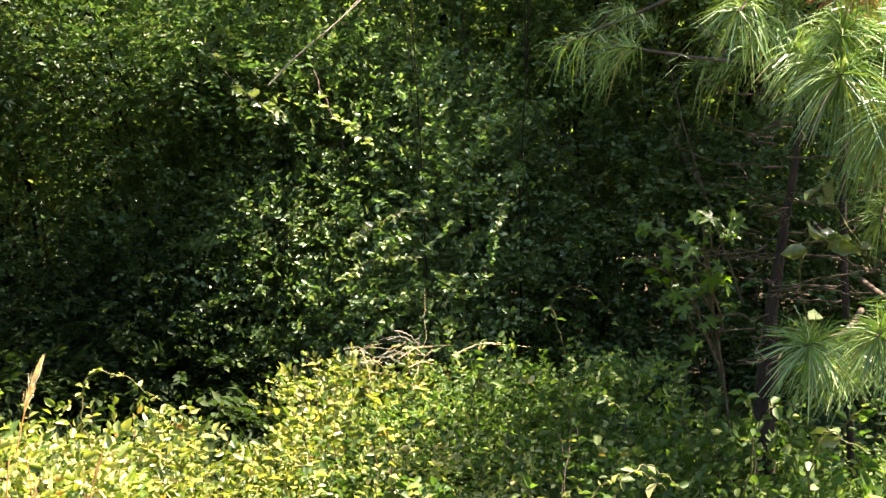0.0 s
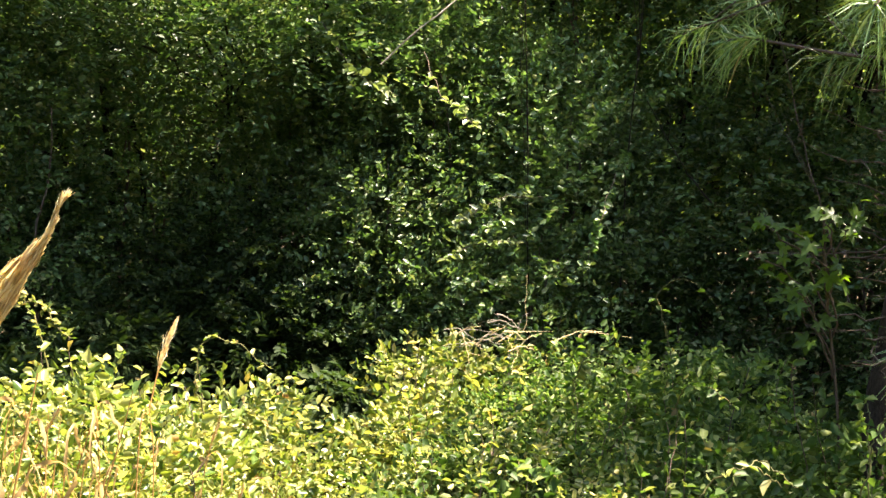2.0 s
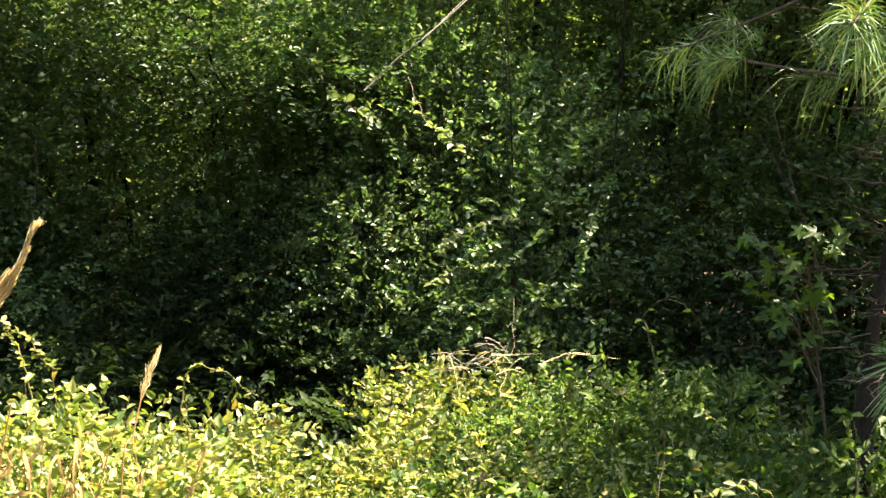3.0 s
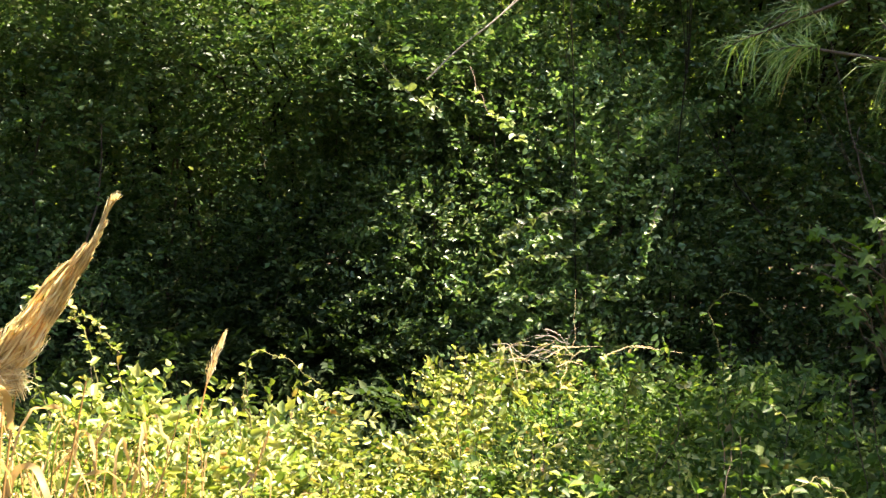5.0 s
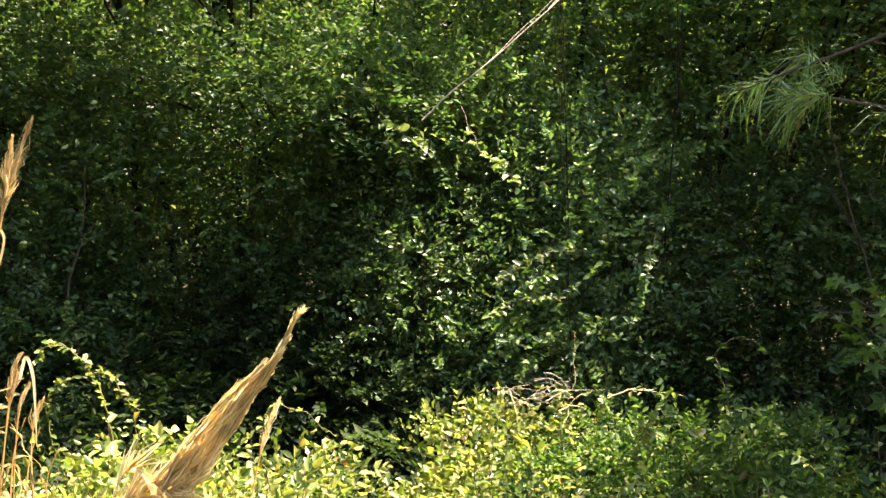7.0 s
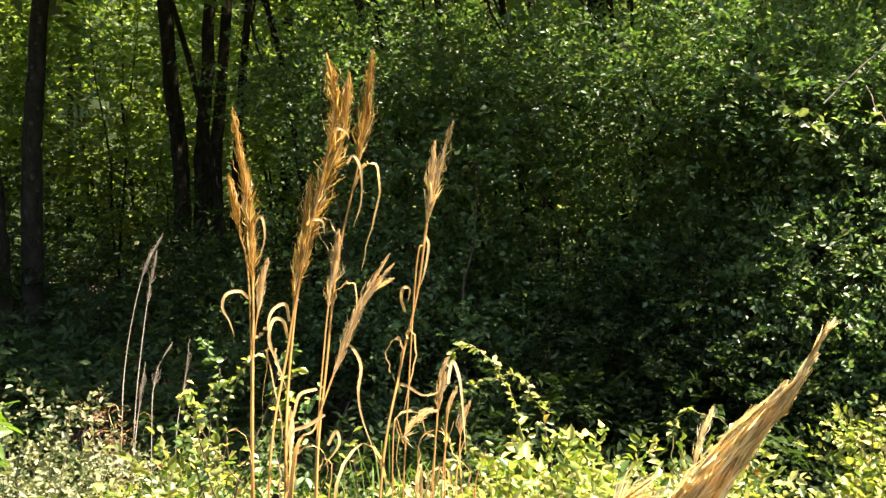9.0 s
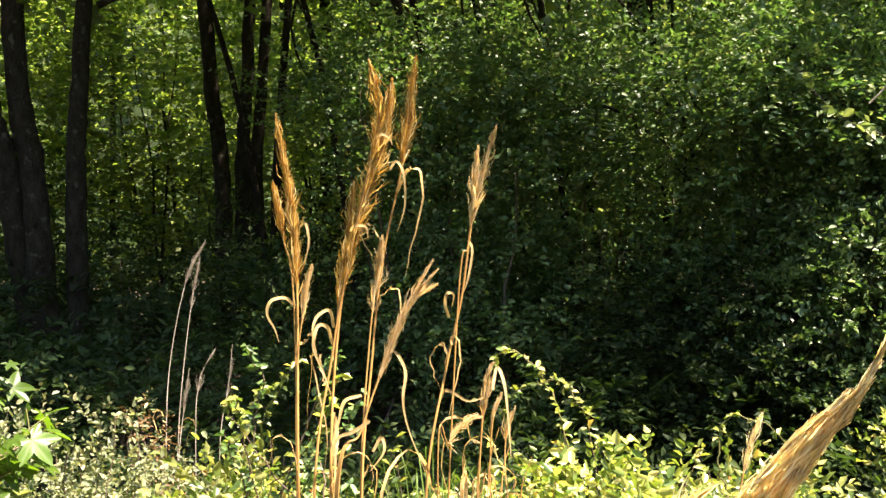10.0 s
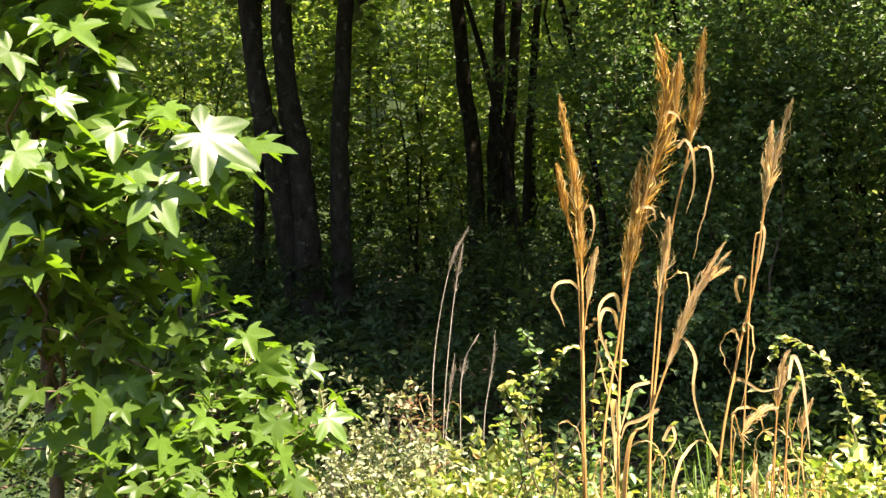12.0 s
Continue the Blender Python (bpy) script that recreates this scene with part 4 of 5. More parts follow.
for q in range(38):
    x, y = -1.05 + R.normal(0, 0.2), 2.35 + R.normal(0, 0.22)
    tz = R.uniform(0.66, 0.95)
    stalk(R, small, ((x + R.normal(0.03, 0.05), y, tz), (x, y, tz * 0.75), (x - 0.03, y, -0.02)), 0.1, 0.006, 40 if q % 2 else 0, M_PALE, ((0.15, R.uniform(0, 6), 0.06, 0.03, 0.15),), 0.0026)

far = thing("thin_grass_stalks", -3.3, 3.65, 0.0, "thin weathered grey grass stalks with sparse tips", "grass", "plume grass")
for line, n in ((((-3.266, 3.808, 1.448), (-3.33, 3.75, 1.263), (-3.363, 3.686, 0.939), (-3.345, 3.633, 0.62), (-3.35, 3.62, -0.02)), 60),
                (((-3.285, 3.792, 1.378), (-3.315, 3.743, 1.076), (-3.309, 3.662, 0.62), (-3.31, 3.65, -0.02)), 40),
                (((-3.116, 3.499, 0.965), (-3.118, 3.438, 0.679), (-3.094, 3.391, 0.453), (-3.1, 3.38, -0.02)), 20),
                (((-3.223, 3.804, 1.004), (-3.267, 3.749, 0.867), (-3.254, 3.704, 0.62), (-3.25, 3.7, -0.02)), 30),
                (((-3.15, 3.82, 1.02), (-3.16, 3.80, 0.85), (-3.17, 3.75, 0.6), (-3.17, 3.74, -0.02)), 20)):
    stalk(R, far, line, 0.24, 0.012, n, M_WEATHERED, ((0.5, R.uniform(0, 6), 0.08, 0.03, 0.12),), 0.003, 0.08, M_GREYSTEM)


# ---- sweetgum saplings ----
def star_leaf(name, material):
    """A five-lobed sweetgum leaf, 1 m from stalk to middle tip, with its stalk."""
    vs, fs = [(0, 0, 0)], []
    for a, ln in ((-118, 0.66), (-60, 0.90), (0, 1.0), (60, 0.90), (118, 0.66)):
        for da, q in ((-30, 0.47), (-19, 0.62), (-9, 0.82), (0, 1.0), (9, 0.82), (19, 0.62)):
            b, rr = radians(a + da), q * ln
            x, y = rr * math.sin(b) * 0.62, rr * math.cos(b) * 0.62
            vs.append((x, y, (0.022 if da else 0.0) * q - 0.28 * (x * x + y * y)))
    vs.append((0.1, -0.14, 0.02))
    for i in range(1, len(vs) - 1):
        fs.append((0, i + 1, i))
    return mesh_of(name, vs, fs, material, True)


GUM_LEAF = star_leaf("leaf", M_GUM)
GUM_LEAF_B = star_leaf("leaf_b", M_GUM)
for vtx in GUM_LEAF_B.vertices:
    vtx.co.z += 0.22 * abs(vtx.co.x) - 0.18 * vtx.co.y ** 2
M_PETIOLE = rough_mat("petiole", (0.06, 0.075, 0.02), (0.14, 0.12, 0.04), 40.0, 0.6, 0.1)


def leaf_pose(p, ax, nrm, leaf_size):
    """The pose of a leaf at p with its tip along ax and its face along nrm."""
    nrm = unit(np.asarray(nrm, dtype=float))
    ax = unit(np.asarray(ax, dtype=float) - nrm * float(np.dot(ax, nrm)))
    sx = np.cross(ax, nrm)
    m = Matrix(((sx[0], ax[0], nrm[0], p[0]), (sx[1], ax[1], nrm[1], p[1]), (sx[2], ax[2], nrm[2], p[2]), (0, 0, 0, 1)))
    return m @ Matrix.Diagonal((leaf_size, leaf_size, leaf_size, 1))


def sapling(seed, x, y, line, ends, size, label, per=11, lean=0.58, thick=0.014, large=()):
    """A young sweetgum: stem, side branches and single star leaves."""
    r = np.random.default_rng(seed)
    top = thing("sweetgum_sapling", x, y, 0.0, label, "tree", "sweetgum saplings")
    o = np.array((x, y, 0.0))
    pts = smooth_line(np.asarray(line) - o, 24)
    v, f = tube(pts, np.linspace(thick, 0.004, 24), 8)
    part("trunk", mesh_of("trunk", v, f, M_TWIG, True), top)
    for e in ends:
        e = np.asarray(e) - o
        k = int(np.argmin(np.abs(pts[:, 2] - (e[2] - 0.28))))
        b = bend_line(r, pts[k], e, 10, 0.012)
        b[:, 2] += 0.05 * np.sin(np.linspace(0, np.pi, 10))
        v, f = tube(b, np.linspace(0.0042, 0.0014, 10), 6)
        br = part("branch", mesh_of("branch", v, f, M_TWIG, True), top)
        along = unit((b[-1] - b[0])[None])[0]
        for j in range(per):
            t = 0.25 + 0.75 * (j + r.uniform(0, 0.6)) / per
            q = b[min(int(t * 9), 9)]
            side = unit(np.cross(along, (0, 0, 1)) * (1 if j % 2 else -1) + along * r.uniform(0.2, 1.0) + r.normal(0, 0.35, 3))
            stalk_len = r.uniform(0.04, 0.09)
            p = q + side * stalk_len + np.array((0, 0, r.uniform(-0.02, 0.03)))
            pv, pf = tube(np.stack([q, (q + p) / 2 + (0, 0, 0.008), p]), 0.0011, 4)
            leaf_size = size * r.uniform(0.55, 1.15) * (1.0 if t < 0.9 else 0.75)
            nrm = unit(np.array((0.0, -0.20, 0.75)) + r.normal(0, lean, 3) + side * 0.6)
            lf = part("leaf", GUM_LEAF if r.random() < 0.5 else GUM_LEAF_B, br)
            lf.matrix_basis = leaf_pose(p, side + np.array((0, 0, -0.6)), nrm, leaf_size)
            if size > 0.08 and j % 2 == 0:
                part("petiole", mesh_of("petiole", pv, pf, M_PETIOLE), br)
        lf = part("leaf", GUM_LEAF_B, br)
        lf.matrix_basis = leaf_pose(b[-1], along + np.array((0, 0, -0.5)), np.array((0.1, -0.2, 0.8)) + r.normal(0, 0.35, 3) + along * 0.4, size * r.uniform(0.7, 1.0))
        if len(large) and e is not None:
            for p, ax, nrm, leaf_size in large:
                q = np.asarray(p) - o
                if np.linalg.norm(q - b[-1]) < 0.13:
                    lf = part("leaf", GUM_LEAF, br)
                    lf.matrix_basis = leaf_pose(q, ax, nrm, leaf_size)
            large = [g for g in large if np.linalg.norm(np.asarray(g[0]) - o - b[-1]) >= 0.13]
    return top


# ends from about z 2 up are unseen, added to shade the lower leaves
sapling(51, -2.20, 1.18, ((-2.16, 1.16, -0.02), (-2.15, 1.16, 1.06), (-2.19, 1.175, 1.25), (-2.21, 1.18, 1.51), (-2.19, 1.17, 1.88), (-2.22, 1.18, 2.4)),
        ((-2.01, 1.25, 1.85), (-1.99, 1.11, 1.81), (-1.96, 0.99, 1.76), (-2.01, 1.18, 1.76), (-2.12, 1.12, 1.72), (-1.93, 1.22, 1.67), (-1.88, 1.36, 1.62), (-1.83, 1.22, 1.60), (-2.04, 1.25, 1.63), (-1.97, 1.09, 1.62),
         (-1.97, 1.00, 1.60), (-1.92, 1.16, 1.52), (-2.03, 1.10, 1.54), (-1.98, 0.98, 1.51), (-2.03, 1.34, 1.45), (-2.03, 1.18, 1.45), (-2.00, 1.04, 1.45), (-2.02, 1.24, 1.95), (-2.1, 1.1, 1.92), (-2.05, 1.0, 1.9),
         (-2.0, 1.0, 2.15), (-1.9, 1.15, 2.2), (-2.1, 1.35, 2.2), (-2.3, 0.95, 2.35), (-1.95, 1.2, 2.4), (-2.25, 1.3, 2.5), (-1.96, 1.28, 2.08), (-2.05, 1.18, 2.1), (-2.1, 1.0, 2.05), (-2.02, 1.38, 2.0), (-2.15, 1.28, 2.1), (-1.92, 1.0, 2.12), (-2.2, 1.1, 2.15), (-2.15, 1.4, 2.25)),
        0.116, "young sweetgum sapling with bright green star-shaped leaves", per=15,
        large=(((-1.815, 1.21, 1.645), (0.5, 0.5, -0.45), (0.72, -0.35, 0.62), 0.165), ((-1.86, 1.16, 1.56), (0.1, 0.2, -0.8), (0.70, -0.45, 0.50), 0.125),
               ((-1.97, 1.0, 1.62), (0.2, 0.4, -0.6), (0.6, -0.4, 0.7), 0.13), ((-1.85, 1.33, 1.63), (0.8, 0.6, -0.4), (0.2, -0.4, 0.8), 0.135)))
sapling(53, -2.10, 1.36, ((-2.10, 1.36, -0.02), (-2.12, 1.36, 0.6), (-2.10, 1.38, 1.0), (-2.12, 1.40, 1.36)),
        ((-2.06, 1.46, 1.35), (-2.00, 1.51, 1.28), (-1.95, 1.55, 1.24), (-1.90, 1.59, 1.16), (-1.90, 1.50, 1.12), (-1.97, 1.46, 1.20), (-2.08, 1.50, 1.25), (-1.90, 1.43, 1.11), (-1.94, 1.37, 1.08), (-2.06, 1.37, 1.29),
         (-1.99, 1.27, 1.23), (-2.12, 1.30, 1.32), (-1.92, 1.27, 1.17), (-2.01, 1.23, 1.17), (-2.08, 1.18, 1.33), (-2.04, 1.06, 1.36), (-1.99, 1.03, 1.27), (-2.02, 1.15, 1.23), (-1.99, 1.00, 1.19), (-1.98, 1.09, 1.14), (-1.89, 1.13, 1.12), (-1.92, 1.24, 1.09),
         (-1.95, 1.5, 1.02), (-1.92, 1.35, 0.98), (-2.0, 1.2, 1.0), (-2.0, 1.05, 1.0)),
        0.086, "small bushy sweetgum sapling with yellow-green star-shaped leaves", per=17, thick=0.009)
sapling(52, 1.02, 3.70, ((1.02, 3.70, -0.02), (0.96, 3.68, 0.7), (0.86, 3.58, 1.2), (0.82, 3.5, 1.42)), ((0.60, 3.52, 1.28), (0.69, 3.45, 1.37), (0.82, 3.39, 1.42), (0.91, 3.45, 1.4), (0.68, 3.5, 1.22), (0.64, 3.57, 1.38), (0.77, 3.48, 1.28), (0.73, 3.58, 1.14)),
        0.078, "small sweetgum sapling with star-shaped leaves in the pine's shade", per=7, thick=0.005)


# ---- the pine ----
def needle_burst(r, tip, d, needles, length, droop, spread, material, parent):
    """A brush of long needles round the end of a pine twig."""
    d = unit(np.asarray(d, dtype=float)[None])[0]
    t = r.random(needles) ** 0.8
    P = np.asarray(tip) - d * (t * 0.17)[:, None]
    rnd = unit(r.normal(0, 1, (needles, 3)))
    out = unit(rnd - d * (rnd @ d)[:, None])
    A = unit(d * r.uniform(0.1, 1.0, (needles, 1)) + out * spread * r.uniform(0.5, 1.0, (needles, 1)))
    L = (length * r.uniform(0.55, 0.95, needles))[:, None]
    g = np.array([0, 0, -1.0])
    S = unit(np.cross(A, r.normal(0, 1, (needles, 3)))) * 0.0016
    b = P + A * L * 0.5 + g * L * droop * 0.25
    c = P + A * L * (1 - 0.2 * droop) + g * L * droop
    v = np.stack([P - S, P + S, b + S, b - S, c + S * 0.4, c - S * 0.4], 1).reshape(-1, 3)
    f = (np.array([[0, 1, 2, 3], [3, 2, 4, 5]])[None] + (np.arange(needles) * 6)[:, None, None]).reshape(-1, 4)
    part("needle_brush", mesh_of("needle_brush", v, f, material), parent)


R = np.random.default_rng(31)
pine = thing("pine_tree", 1.22, 3.75, 0.0, "young pine with long drooping green needles and reddish bark", "tree")
PO = np.array((1.22, 3.75, 0.0))
line = smooth_line(np.array(((1.10, 3.78, -0.05), (1.09, 3.74, 1.0), (1.18, 3.76, 1.7), (1.35, 3.75, 3.0), (1.5, 3.75, 5.0))) - PO, 30)
line[2:-1, :2] += np.cumsum(R.normal(0, 0.004, (27, 2)), 0)
v, f = tube(line, np.interp(np.arange(30), (0, 6, 8, 14, 29), (0.044, 0.038, 0.020, 0.011, 0.008)), 10)
v += R.normal(0, 0.0015, v.shape)
part("trunk", mesh_of("trunk", v, f, M_PINEBARK, True), pine)
line2 = smooth_line(np.array(((1.42, 3.72, -0.05), (1.36, 3.70, 0.9), (1.33, 3.70, 1.6), (1.36, 3.72, 2.6))) - PO, 24)
v, f = tube(line2, np.linspace(0.014, 0.009, 24), 10)
part("trunk", mesh_of("trunk", v, f, M_PINEBARK, True), pine)


def pine_branch(a, mid, end, bursts, needles=230, length=0.20, droop=0.75, spread=0.8, dead=0):
    needles, droop, spread = int(needles * 0.95), droop * 0.55, spread * 1.2
    pts = smooth_line(np.array((a, mid, end), dtype=float) - PO, 14)
    v, f = tube(pts, np.linspace(0.011, 0.004, 14), 6)
    br = part("branch", mesh_of("branch", v, f, M_TWIG, True), pine)
    for q in range(bursts):
        i = 13 - int(q * 9 / max(bursts, 1))
        d = pts[i] - pts[i - 1] + (R.normal(0, 0.03, 3) if q else 0)
        tip = pts[i] + (R.normal(0, 0.07, 3) if q else 0)
        if q:
            tv, tf = tube(np.stack([pts[i], (pts[i] + tip) / 2 + 0.005, tip]), 0.003, 5)
            part("twig", mesh_of("twig", tv, tf, M_TWIG), br)
        needle_burst(R, tip, d, needles, length * R.uniform(0.85, 1.1), droop * R.uniform(0.7, 1.2), spread, M_DEADNEEDLE if q >= bursts - dead else M_NEEDLE, br)


# shaded branch with hanging needles
pine_branch((1.30, 3.74, 2.05), (1.05, 3.66, 1.92), (0.56, 4.03, 2.03), 5, 62, 0.20, 0.9)
pine_branch((1.32, 3.75, 2.5), (0.95, 3.95, 2.25), (0.45, 4.25, 2.05), 5, 62, 0.20, 0.9)
# sunlit ends that reach out over the brush
pine_branch((1.30, 3.74, 2.3), (1.0, 3.4, 2.15), (0.81, 3.08, 1.99), 3, 130, 0.18, 0.7, 0.9)
pine_branch((1.32, 3.72, 2.25), (1.2, 3.3, 2.08), (1.03, 2.90, 1.90), 5, 270, 0.20, 0.7, 1.0)
pine_branch((1.32, 3.72, 2.2), (1.25, 3.3, 2.0), (1.15, 2.95, 1.84), 4, 270, 0.20, 0.7, 1.0)
pine_branch((1.35, 3.72, 2.1), (1.35, 3.3, 1.95), (1.22, 2.95, 1.78), 4, 270, 0.20, 0.7, 1.0)
pine_branch((1.33, 3.72, 2.35), (1.2, 3.3, 2.25), (1.08, 2.88, 2.06), 3, 170, 0.15, 0.5, 0.8, 3)
pine_branch((1.40, 3.70, 1.1), (1.2, 3.3, 1.08), (0.96, 2.93, 1.09), 3, 240, 0.18, 0.65, 1.1)
pine_branch((1.40, 3.70, 1.2), (1.32, 3.2, 1.15), (1.10, 2.80, 1.13), 3, 240, 0.20, 0.65, 1.1)
pine_branch((1.38, 3.72, 1.6), (1.40, 3.5, 1.55), (1.30, 3.3, 1.40), 2, 150, 0.18, 0.6, 1.0)
pine_branch((1.34, 3.72, 2.0), (1.2, 3.2, 1.9), (1.00, 2.82, 1.79), 4, 230, 0.20, 0.7, 1.0)
pine_branch((1.36, 3.72, 1.9), (1.3, 3.2, 1.8), (1.12, 2.76, 1.70), 4, 230, 0.20, 0.7, 1.0)
# unseen boughs added above to shade the branch and the sapling
for q in range(4):
    pine_branch((1.36, 3.76, 2.7 + 0.15 * q), (1.1, 4.0, 2.85 + 0.15 * q), (0.62 + 0.17 * q, 4.15 + 0.08 * (q % 2), 2.8 + 0.15 * q), 6, 240, 0.20, 0.7, 0.9)
for q in range(3):
    pine_branch((1.34, 3.76, 2.3 + 0.2 * q), (1.4, 3.85, 2.42 + 0.2 * q), (1.5 + 0.1 * q, 3.95 - 0.1 * q, 2.4 + 0.2 * q), 5, 240, 0.20, 0.7, 0.9)
# unseen boughs added above to shade the brush
for q in range(7):
    z = 2.3 + 0.14 * q
    pine_branch((1.33, 3.74, z), (1.1, 3.6 - 0.01 * q, z + 0.12), (0.92 + 0.04 * q, 3.42 + 0.10 * (q % 3), z + 0.06), 7, 270, 0.20, 0.7, 0.9)
# bare dead twigs low on the pine
for q in range(38):
    a = R.uniform(2.7, 6.2)
    z = R.uniform(0.9, 1.85)
    k0 = np.array((R.choice((1.14, 1.35)), 3.73, z)) - PO
    e = k0 + np.array((math.cos(a), math.sin(a) * 0.8, R.uniform(-0.15, 0.25))) * R.uniform(0.2, 0.55)
    line = bend_line(R, k0, e, 10, 0.03)
    v, f = tube(line, np.linspace(0.0036, 0.0011, 10), 5)
    fork = line[5] + (e - k0) * R.uniform(0.25, 0.45) + R.normal(0, 0.06, 3)
    v, f = joined([(v, f), tube(bend_line(R, line[5], fork, 7, 0.02), np.linspace(0.002, 0.0009, 7), 5)])
    part("dead_twig", mesh_of("dead_twig", v, f, M_TWIG, True), pine)


# ---- vines, sticks and dead branches ----
def vine(seed, pts, leaf, n, label, material=None, name="vine", wood=None):
    r = np.random.default_rng(seed)
    p = np.asarray(pts, dtype=float)
    top = thing(name, *p[0], label, "vine", "vines")
    line = smooth_line(p - p[0], 40)
    line[4:] += np.cumsum(r.normal(0, 0.004, (36, 3)), 0)
    v, f = tube(line, np.linspace(0.0028, 0.0012, 40), 5)
    part("stem", mesh_of("stem", v, f, wood or M_PETIOLE, True), top)
    i = r.integers(4, 40, n)
    A = r.normal(0, 1, (n, 3)) * [1, 1, 0.5]
    N = np.array([0, -0.3, 1.0]) + r.normal(0, 0.5, (n, 3))
    L = leaf * r.uniform(0.6, 1.2, n)
    v, f = leaves(line[i], A, N, L, L * 0.62, True)
    part("foliage", mesh_of("foliage", v, f, material or M_BRUSH), top)


VINE = "thin arching vine shoot with small leaves over the brush"
vine(1, ((-1.45, 3.1, 0.8), (-1.52, 3.1, 1.05), (-1.66, 3.12, 1.14), (-1.74, 3.1, 1.02)), 0.025, 62, VINE)
vine(3, ((-1.05, 3.3, 0.7), (-1.1, 3.32, 0.88), (-1.0, 3.35, 0.95), (-0.85, 3.4, 0.86)), 0.025, 37, VINE)
vine(4, ((-1.55, 3.0, 0.75), (-1.62, 3.0, 1.0), (-1.48, 3.0, 1.10), (-1.36, 3.0, 1.0)), 0.025, 75, VINE)
vine(5, ((-2.25, 2.7, 0.6), (-2.22, 2.7, 0.9), (-2.12, 2.66, 1.08), (-2.02, 2.64, 1.2)), 0.025, 75, VINE)
vine(12, ((-2.3, 2.75, 0.6), (-2.34, 2.72, 0.85), (-2.28, 2.7, 1.02), (-2.2, 2.68, 1.1)), 0.025, 70, VINE)
vine(7, ((0.75, 2.85, 0.5), (0.82, 2.85, 0.75), (0.86, 2.9, 0.95), (0.84, 2.95, 1.0)), 0.038, 18, VINE, M_BRUSH_DARK)
vine(8, ((1.0, 3.05, 0.5), (1.0, 3.0, 0.75), (1.08, 2.95, 0.9), (1.2, 2.95, 0.92)), 0.05, 20, VINE, M_BRUSH_DARK)
GB = "greenbrier vine with pale heart-shaped leaves on the pine twigs"
vine(9, ((1.2, 3.45, 0.9), (1.1, 3.4, 1.25), (1.2, 3.35, 1.35), (1.4, 3.3, 1.25)), 0.085, 14, GB, M_SMILAX, "greenbrier_vine")
vine(10, ((1.3, 3.4, 1.3), (1.2, 3.5, 1.55), (1.3, 3.4, 1.7), (1.4, 3.3, 1.65)), 0.08, 8, GB, M_SMILAX, "greenbrier_vine")
vine(11, ((0.5, 4.4, 0.8), (0.45, 4.4, 1.05), (0.55, 4.35, 1.12), (0.68, 4.35, 0.95)), 0.04, 8, VINE, M_BRUSH_DARK)


LOW = "low leafy vine trailing over the shaded brush"
vine(31, ((0.38, 3.3, 0.72), (0.40, 3.28, 0.85), (0.45, 3.2, 0.92), (0.55, 3.15, 0.88)), 0.036, 34, LOW, M_BRUSH_DARK)
vine(32, ((0.36, 2.6, 0.55), (0.38, 2.55, 0.80), (0.47, 2.6, 0.86), (0.56, 2.6, 0.82)), 0.04, 16, LOW, M_BRUSH_DARK)
vine(33, ((0.30, 2.5, 0.55), (0.32, 2.48, 0.82), (0.42, 2.46, 0.86), (0.50, 2.5, 0.80)), 0.04, 6, LOW)
vine(34, ((-0.12, 2.75, 0.5), (-0.12, 2.7, 0.72), (-0.08, 2.62, 0.80), (0.0, 2.55, 0.80)), 0.036, 50, LOW, M_BRUSH_DARK)
vine(35, ((0.86, 2.6, 0.5), (0.85, 2.55, 0.82), (0.88, 2.5, 0.93), (0.95, 2.48, 0.92)), 0.05, 8, LOW, M_SMILAX)
vine(36, ((0.72, 2.65, 0.5), (0.73, 2.6, 0.80), (0.77, 2.55, 0.96), (0.82, 2.52, 1.0)), 0.04, 9, LOW, M_BRUSH_DARK)
vine(37, ((0.1, 4.0, 0.7), (0.12, 3.95, 0.84), (0.2, 3.9, 0.9), (0.3, 3.9, 0.84)), 0.045, 26, LOW)
SPRIG = "sunlit leafy sprig hanging out of the thicket"
vine(21, ((-1.28, 6.1, 2.3), (-1.06, 5.83, 2.02), (-0.945, 5.84, 1.95), (-0.82, 5.86, 1.9)), 0.070, 26, SPRIG, M_SMILAX, "leafy_sprig", M_TWIG)
vine(22, ((-0.71, 6.14, 2.16), (-0.57, 5.85, 1.9), (-0.47, 5.85, 1.79), (-0.4, 5.86, 1.71)), 0.06, 26, SPRIG, M_SMILAX, "leafy_sprig", M_TWIG)
vine(23, ((-0.02, 5.98, 1.39), (-0.18, 5.58, 1.40), (-0.33, 5.50, 1.34), (-0.46, 5.42, 1.27)), 0.046, 70, SPRIG, M_SMILAX, "leafy_sprig", M_TWIG)
vine(24, ((-0.10, 5.97, 1.14), (-0.24, 5.55, 1.16), (-0.35, 5.47, 1.16), (-0.48, 5.41, 1.11)), 0.046, 56, SPRIG, M_SMILAX, "leafy_sprig", M_TWIG)
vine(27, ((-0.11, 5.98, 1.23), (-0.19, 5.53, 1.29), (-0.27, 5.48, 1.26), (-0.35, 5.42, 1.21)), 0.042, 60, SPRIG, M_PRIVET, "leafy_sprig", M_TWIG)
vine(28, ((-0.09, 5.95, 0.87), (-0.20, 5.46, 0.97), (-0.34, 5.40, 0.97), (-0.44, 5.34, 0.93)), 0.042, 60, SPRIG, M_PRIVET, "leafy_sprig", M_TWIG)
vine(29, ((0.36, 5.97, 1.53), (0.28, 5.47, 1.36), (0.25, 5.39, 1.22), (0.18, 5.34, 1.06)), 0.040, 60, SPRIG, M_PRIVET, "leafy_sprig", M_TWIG)
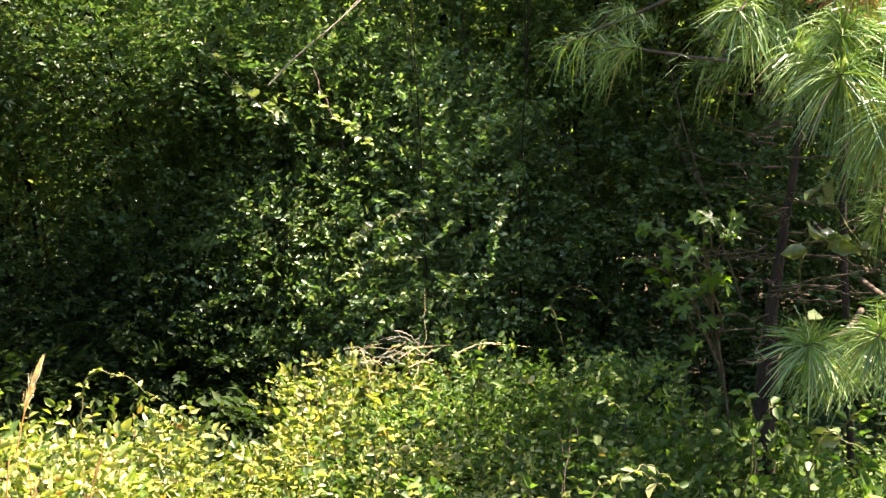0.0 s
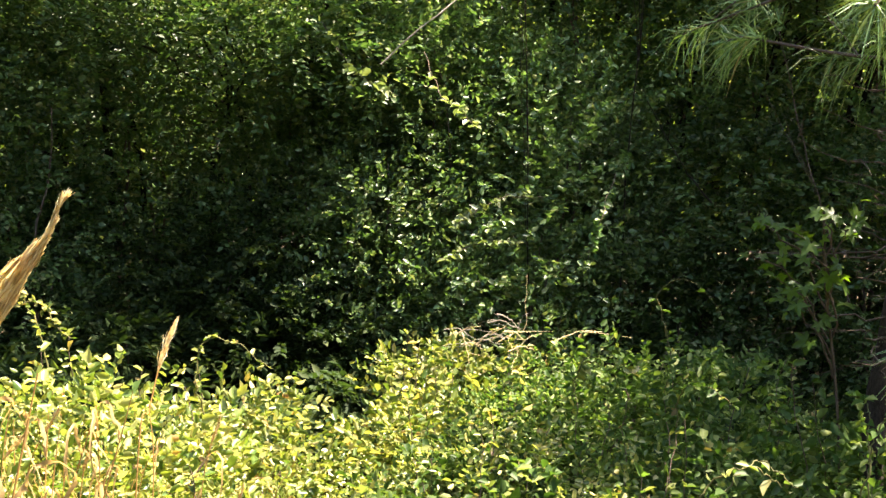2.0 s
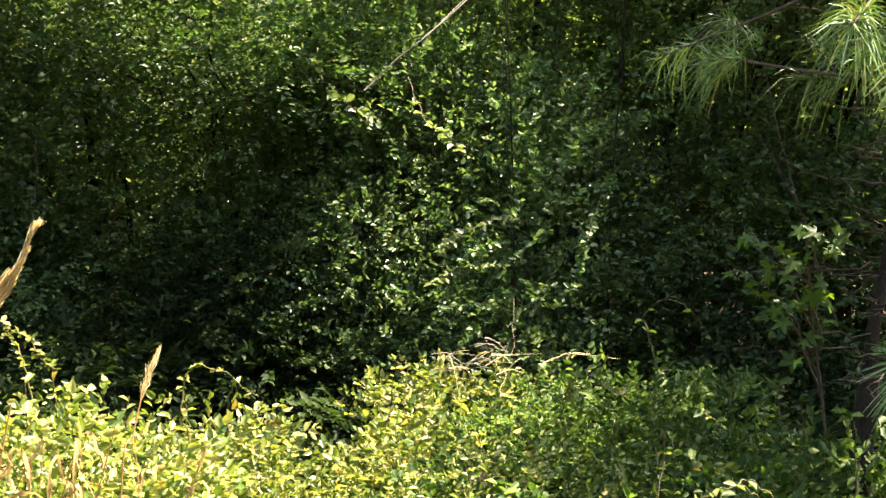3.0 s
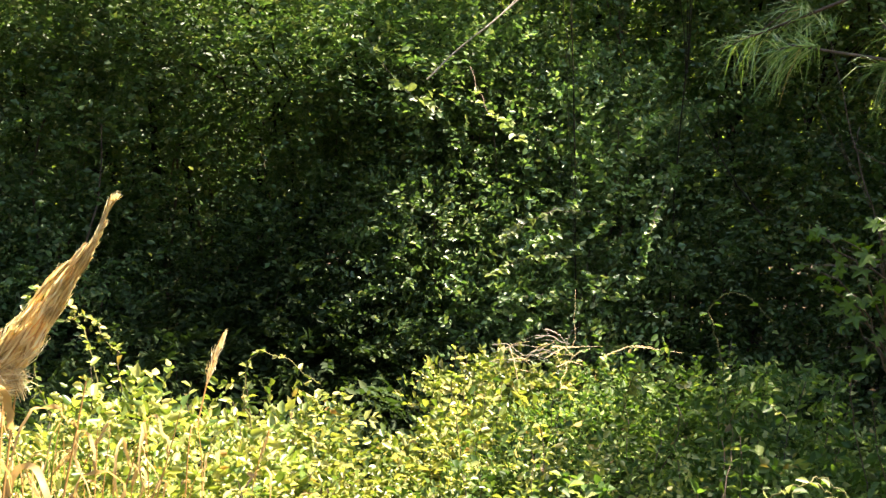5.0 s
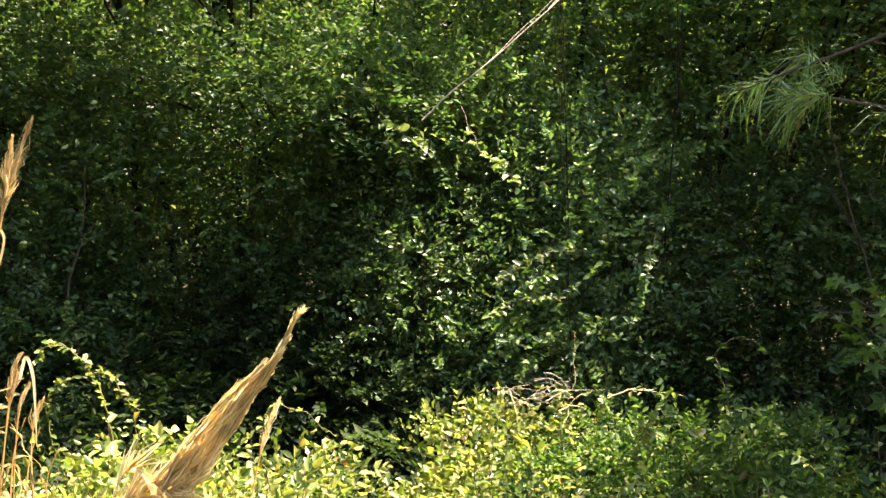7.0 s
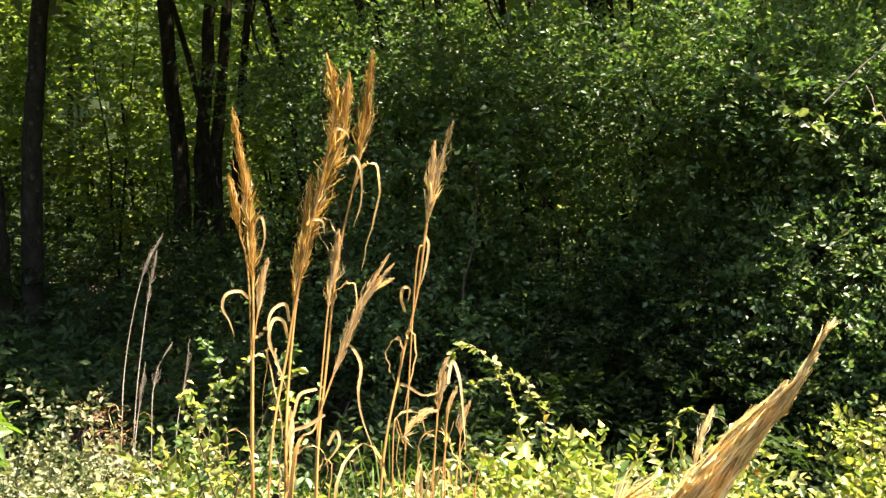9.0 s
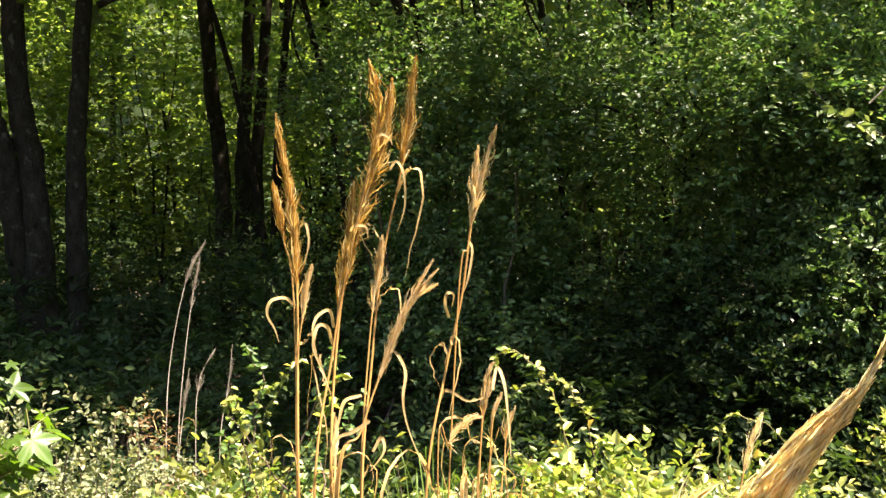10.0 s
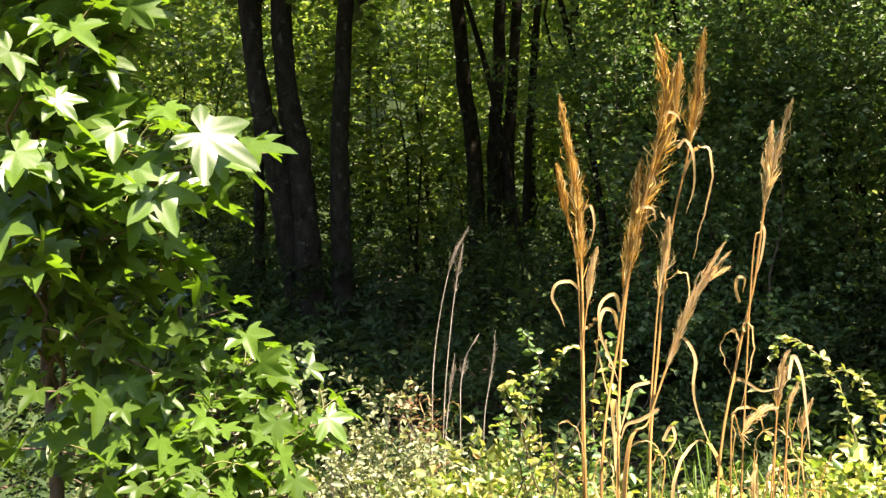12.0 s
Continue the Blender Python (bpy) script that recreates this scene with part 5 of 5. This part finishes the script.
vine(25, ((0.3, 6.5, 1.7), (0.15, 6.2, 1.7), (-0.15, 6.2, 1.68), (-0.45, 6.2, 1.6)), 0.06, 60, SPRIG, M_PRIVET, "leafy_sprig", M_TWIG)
vine(26, ((-3.3, 7.8, 2.75), (-3.1, 7.4, 2.78), (-2.9, 7.35, 2.74), (-2.7, 7.3, 2.66)), 0.07, 50, SPRIG, M_PRIVET, "leafy_sprig", M_TWIG)

R = np.random.default_rng(66)
for q in range(13):
    a, b = R.normal(0, 0.09, 2), R.normal(0, 0.09, 2)
    tall = R.uniform(0.86, 1.22)
    vine(50 + q, ((-1.95 + a[0], 2.36 + a[1], 0.3), (-1.93 + a[0], 2.34 + a[1], 0.7), (-1.86 + b[0], 2.28 + b[1], tall - 0.12), (-1.80 + b[0] * 1.5, 2.22 + b[1] * 1.5, tall)), 0.025, 80, "upright leafy shoot with small oval leaves among the grass", M_PRIVET if q % 3 else M_BRUSH, "leafy_shoot", M_TWIG)
R = np.random.default_rng(64)
for q, (x, y) in enumerate(((-3.4, 3.58), (-3.3, 3.5))):
    shrub(970 + q, "dead_sprig", x, y, 0.9 - 0.08 * q, 0.09, "small withered brown plant among the brush", "plant", M_WITHERED, clumps=9, per=5, leaf=0.022, width=0.45, count=6, length=0.07, stems=5, low=-0.2, clump_r=0.05)


def stick(seed, pts, r0, label, forks=2, material=None):
    r = np.random.default_rng(seed)
    p = np.asarray(pts, dtype=float)
    top = thing("dead_branch", *p[0], label, "branch", "dead sticks")
    line = smooth_line(p - p[0], 16)
    line[1:-1] += r.normal(0, r0 * 0.5, (14, 3))
    v, f = tube(line, np.linspace(r0, r0 * 0.4, 16), 6)
    part("limb", mesh_of("limb", v, f, material or M_DEADWOOD, True), top)
    for q in range(forks):
        i = r.integers(4, 12)
        e = line[i] + (line[-1] - line[0]) * r.uniform(0.2, 0.45) + r.normal(0, 0.08, 3)
        v, f = tube(bend_line(r, line[i], e, 7, 0.008), np.linspace(r0 * 0.45, r0 * 0.2, 7), 5)
        part("twig", mesh_of("twig", v, f, material or M_DEADWOOD, True), top)


stick(1, ((-0.86, 5.51, 2.02), (-0.69, 5.52, 2.19), (-0.48, 5.54, 2.37), (-0.15, 5.8, 2.75), (0.0, 6.4, 3.2)), 0.005, "bare grey dead branch hanging at the wood edge", 2, M_GREYSTEM)
stick(2, ((-3.9, 8.0, 2.25), (-4.0, 8.02, 2.6), (-4.05, 8.1, 2.85)), 0.012, "pale bare dead stem in the thicket", 1)
stick(4, ((1.6, 5.9, 0.9), (1.35, 5.9, 1.6), (1.15, 5.9, 2.3)), 0.005, "thin bare stem in the shade", 2, M_TWIG)
STEM = "thin dark stem rising through the shrubs"
stick(5, ((-0.02, 6.0, 0.1), (-0.07, 5.85, 0.8), (-0.11, 5.94, 1.58), (-0.16, 5.93, 2.41), (-0.2, 6.1, 3.2)), 0.005, STEM, 3, M_BARK)
stick(6, ((0.45, 6.3, 0.1), (0.43, 6.17, 1.51), (0.46, 6.13, 2.15), (0.46, 6.08, 2.7)), 0.006, STEM, 3, M_BARK)
stick(7, ((0.86, 5.9, 1.40), (0.72, 5.93, 1.57), (0.51, 6.04, 1.93)), 0.006, STEM, 2, M_BARK)
R = np.random.default_rng(77)
for q in range(20):
    c = np.array((-0.2 + R.normal(0, 0.10), 5.05 + R.normal(0, 0.08), 0.75 + R.normal(0, 0.03)))
    a = R.normal(0.1, 0.55)
    h = np.array((math.cos(a), R.normal(0, 0.3), math.sin(a) * 0.7)) * R.uniform(0.05, 0.12)
    stick(100 + q, (c - h, c + (0, 0, 0.02), c + h), R.uniform(0.0018, 0.0042), "pale dead stick in a tangle lying on the brush", 1, M_PALESTEM if q % 2 else M_GREYSTEM)
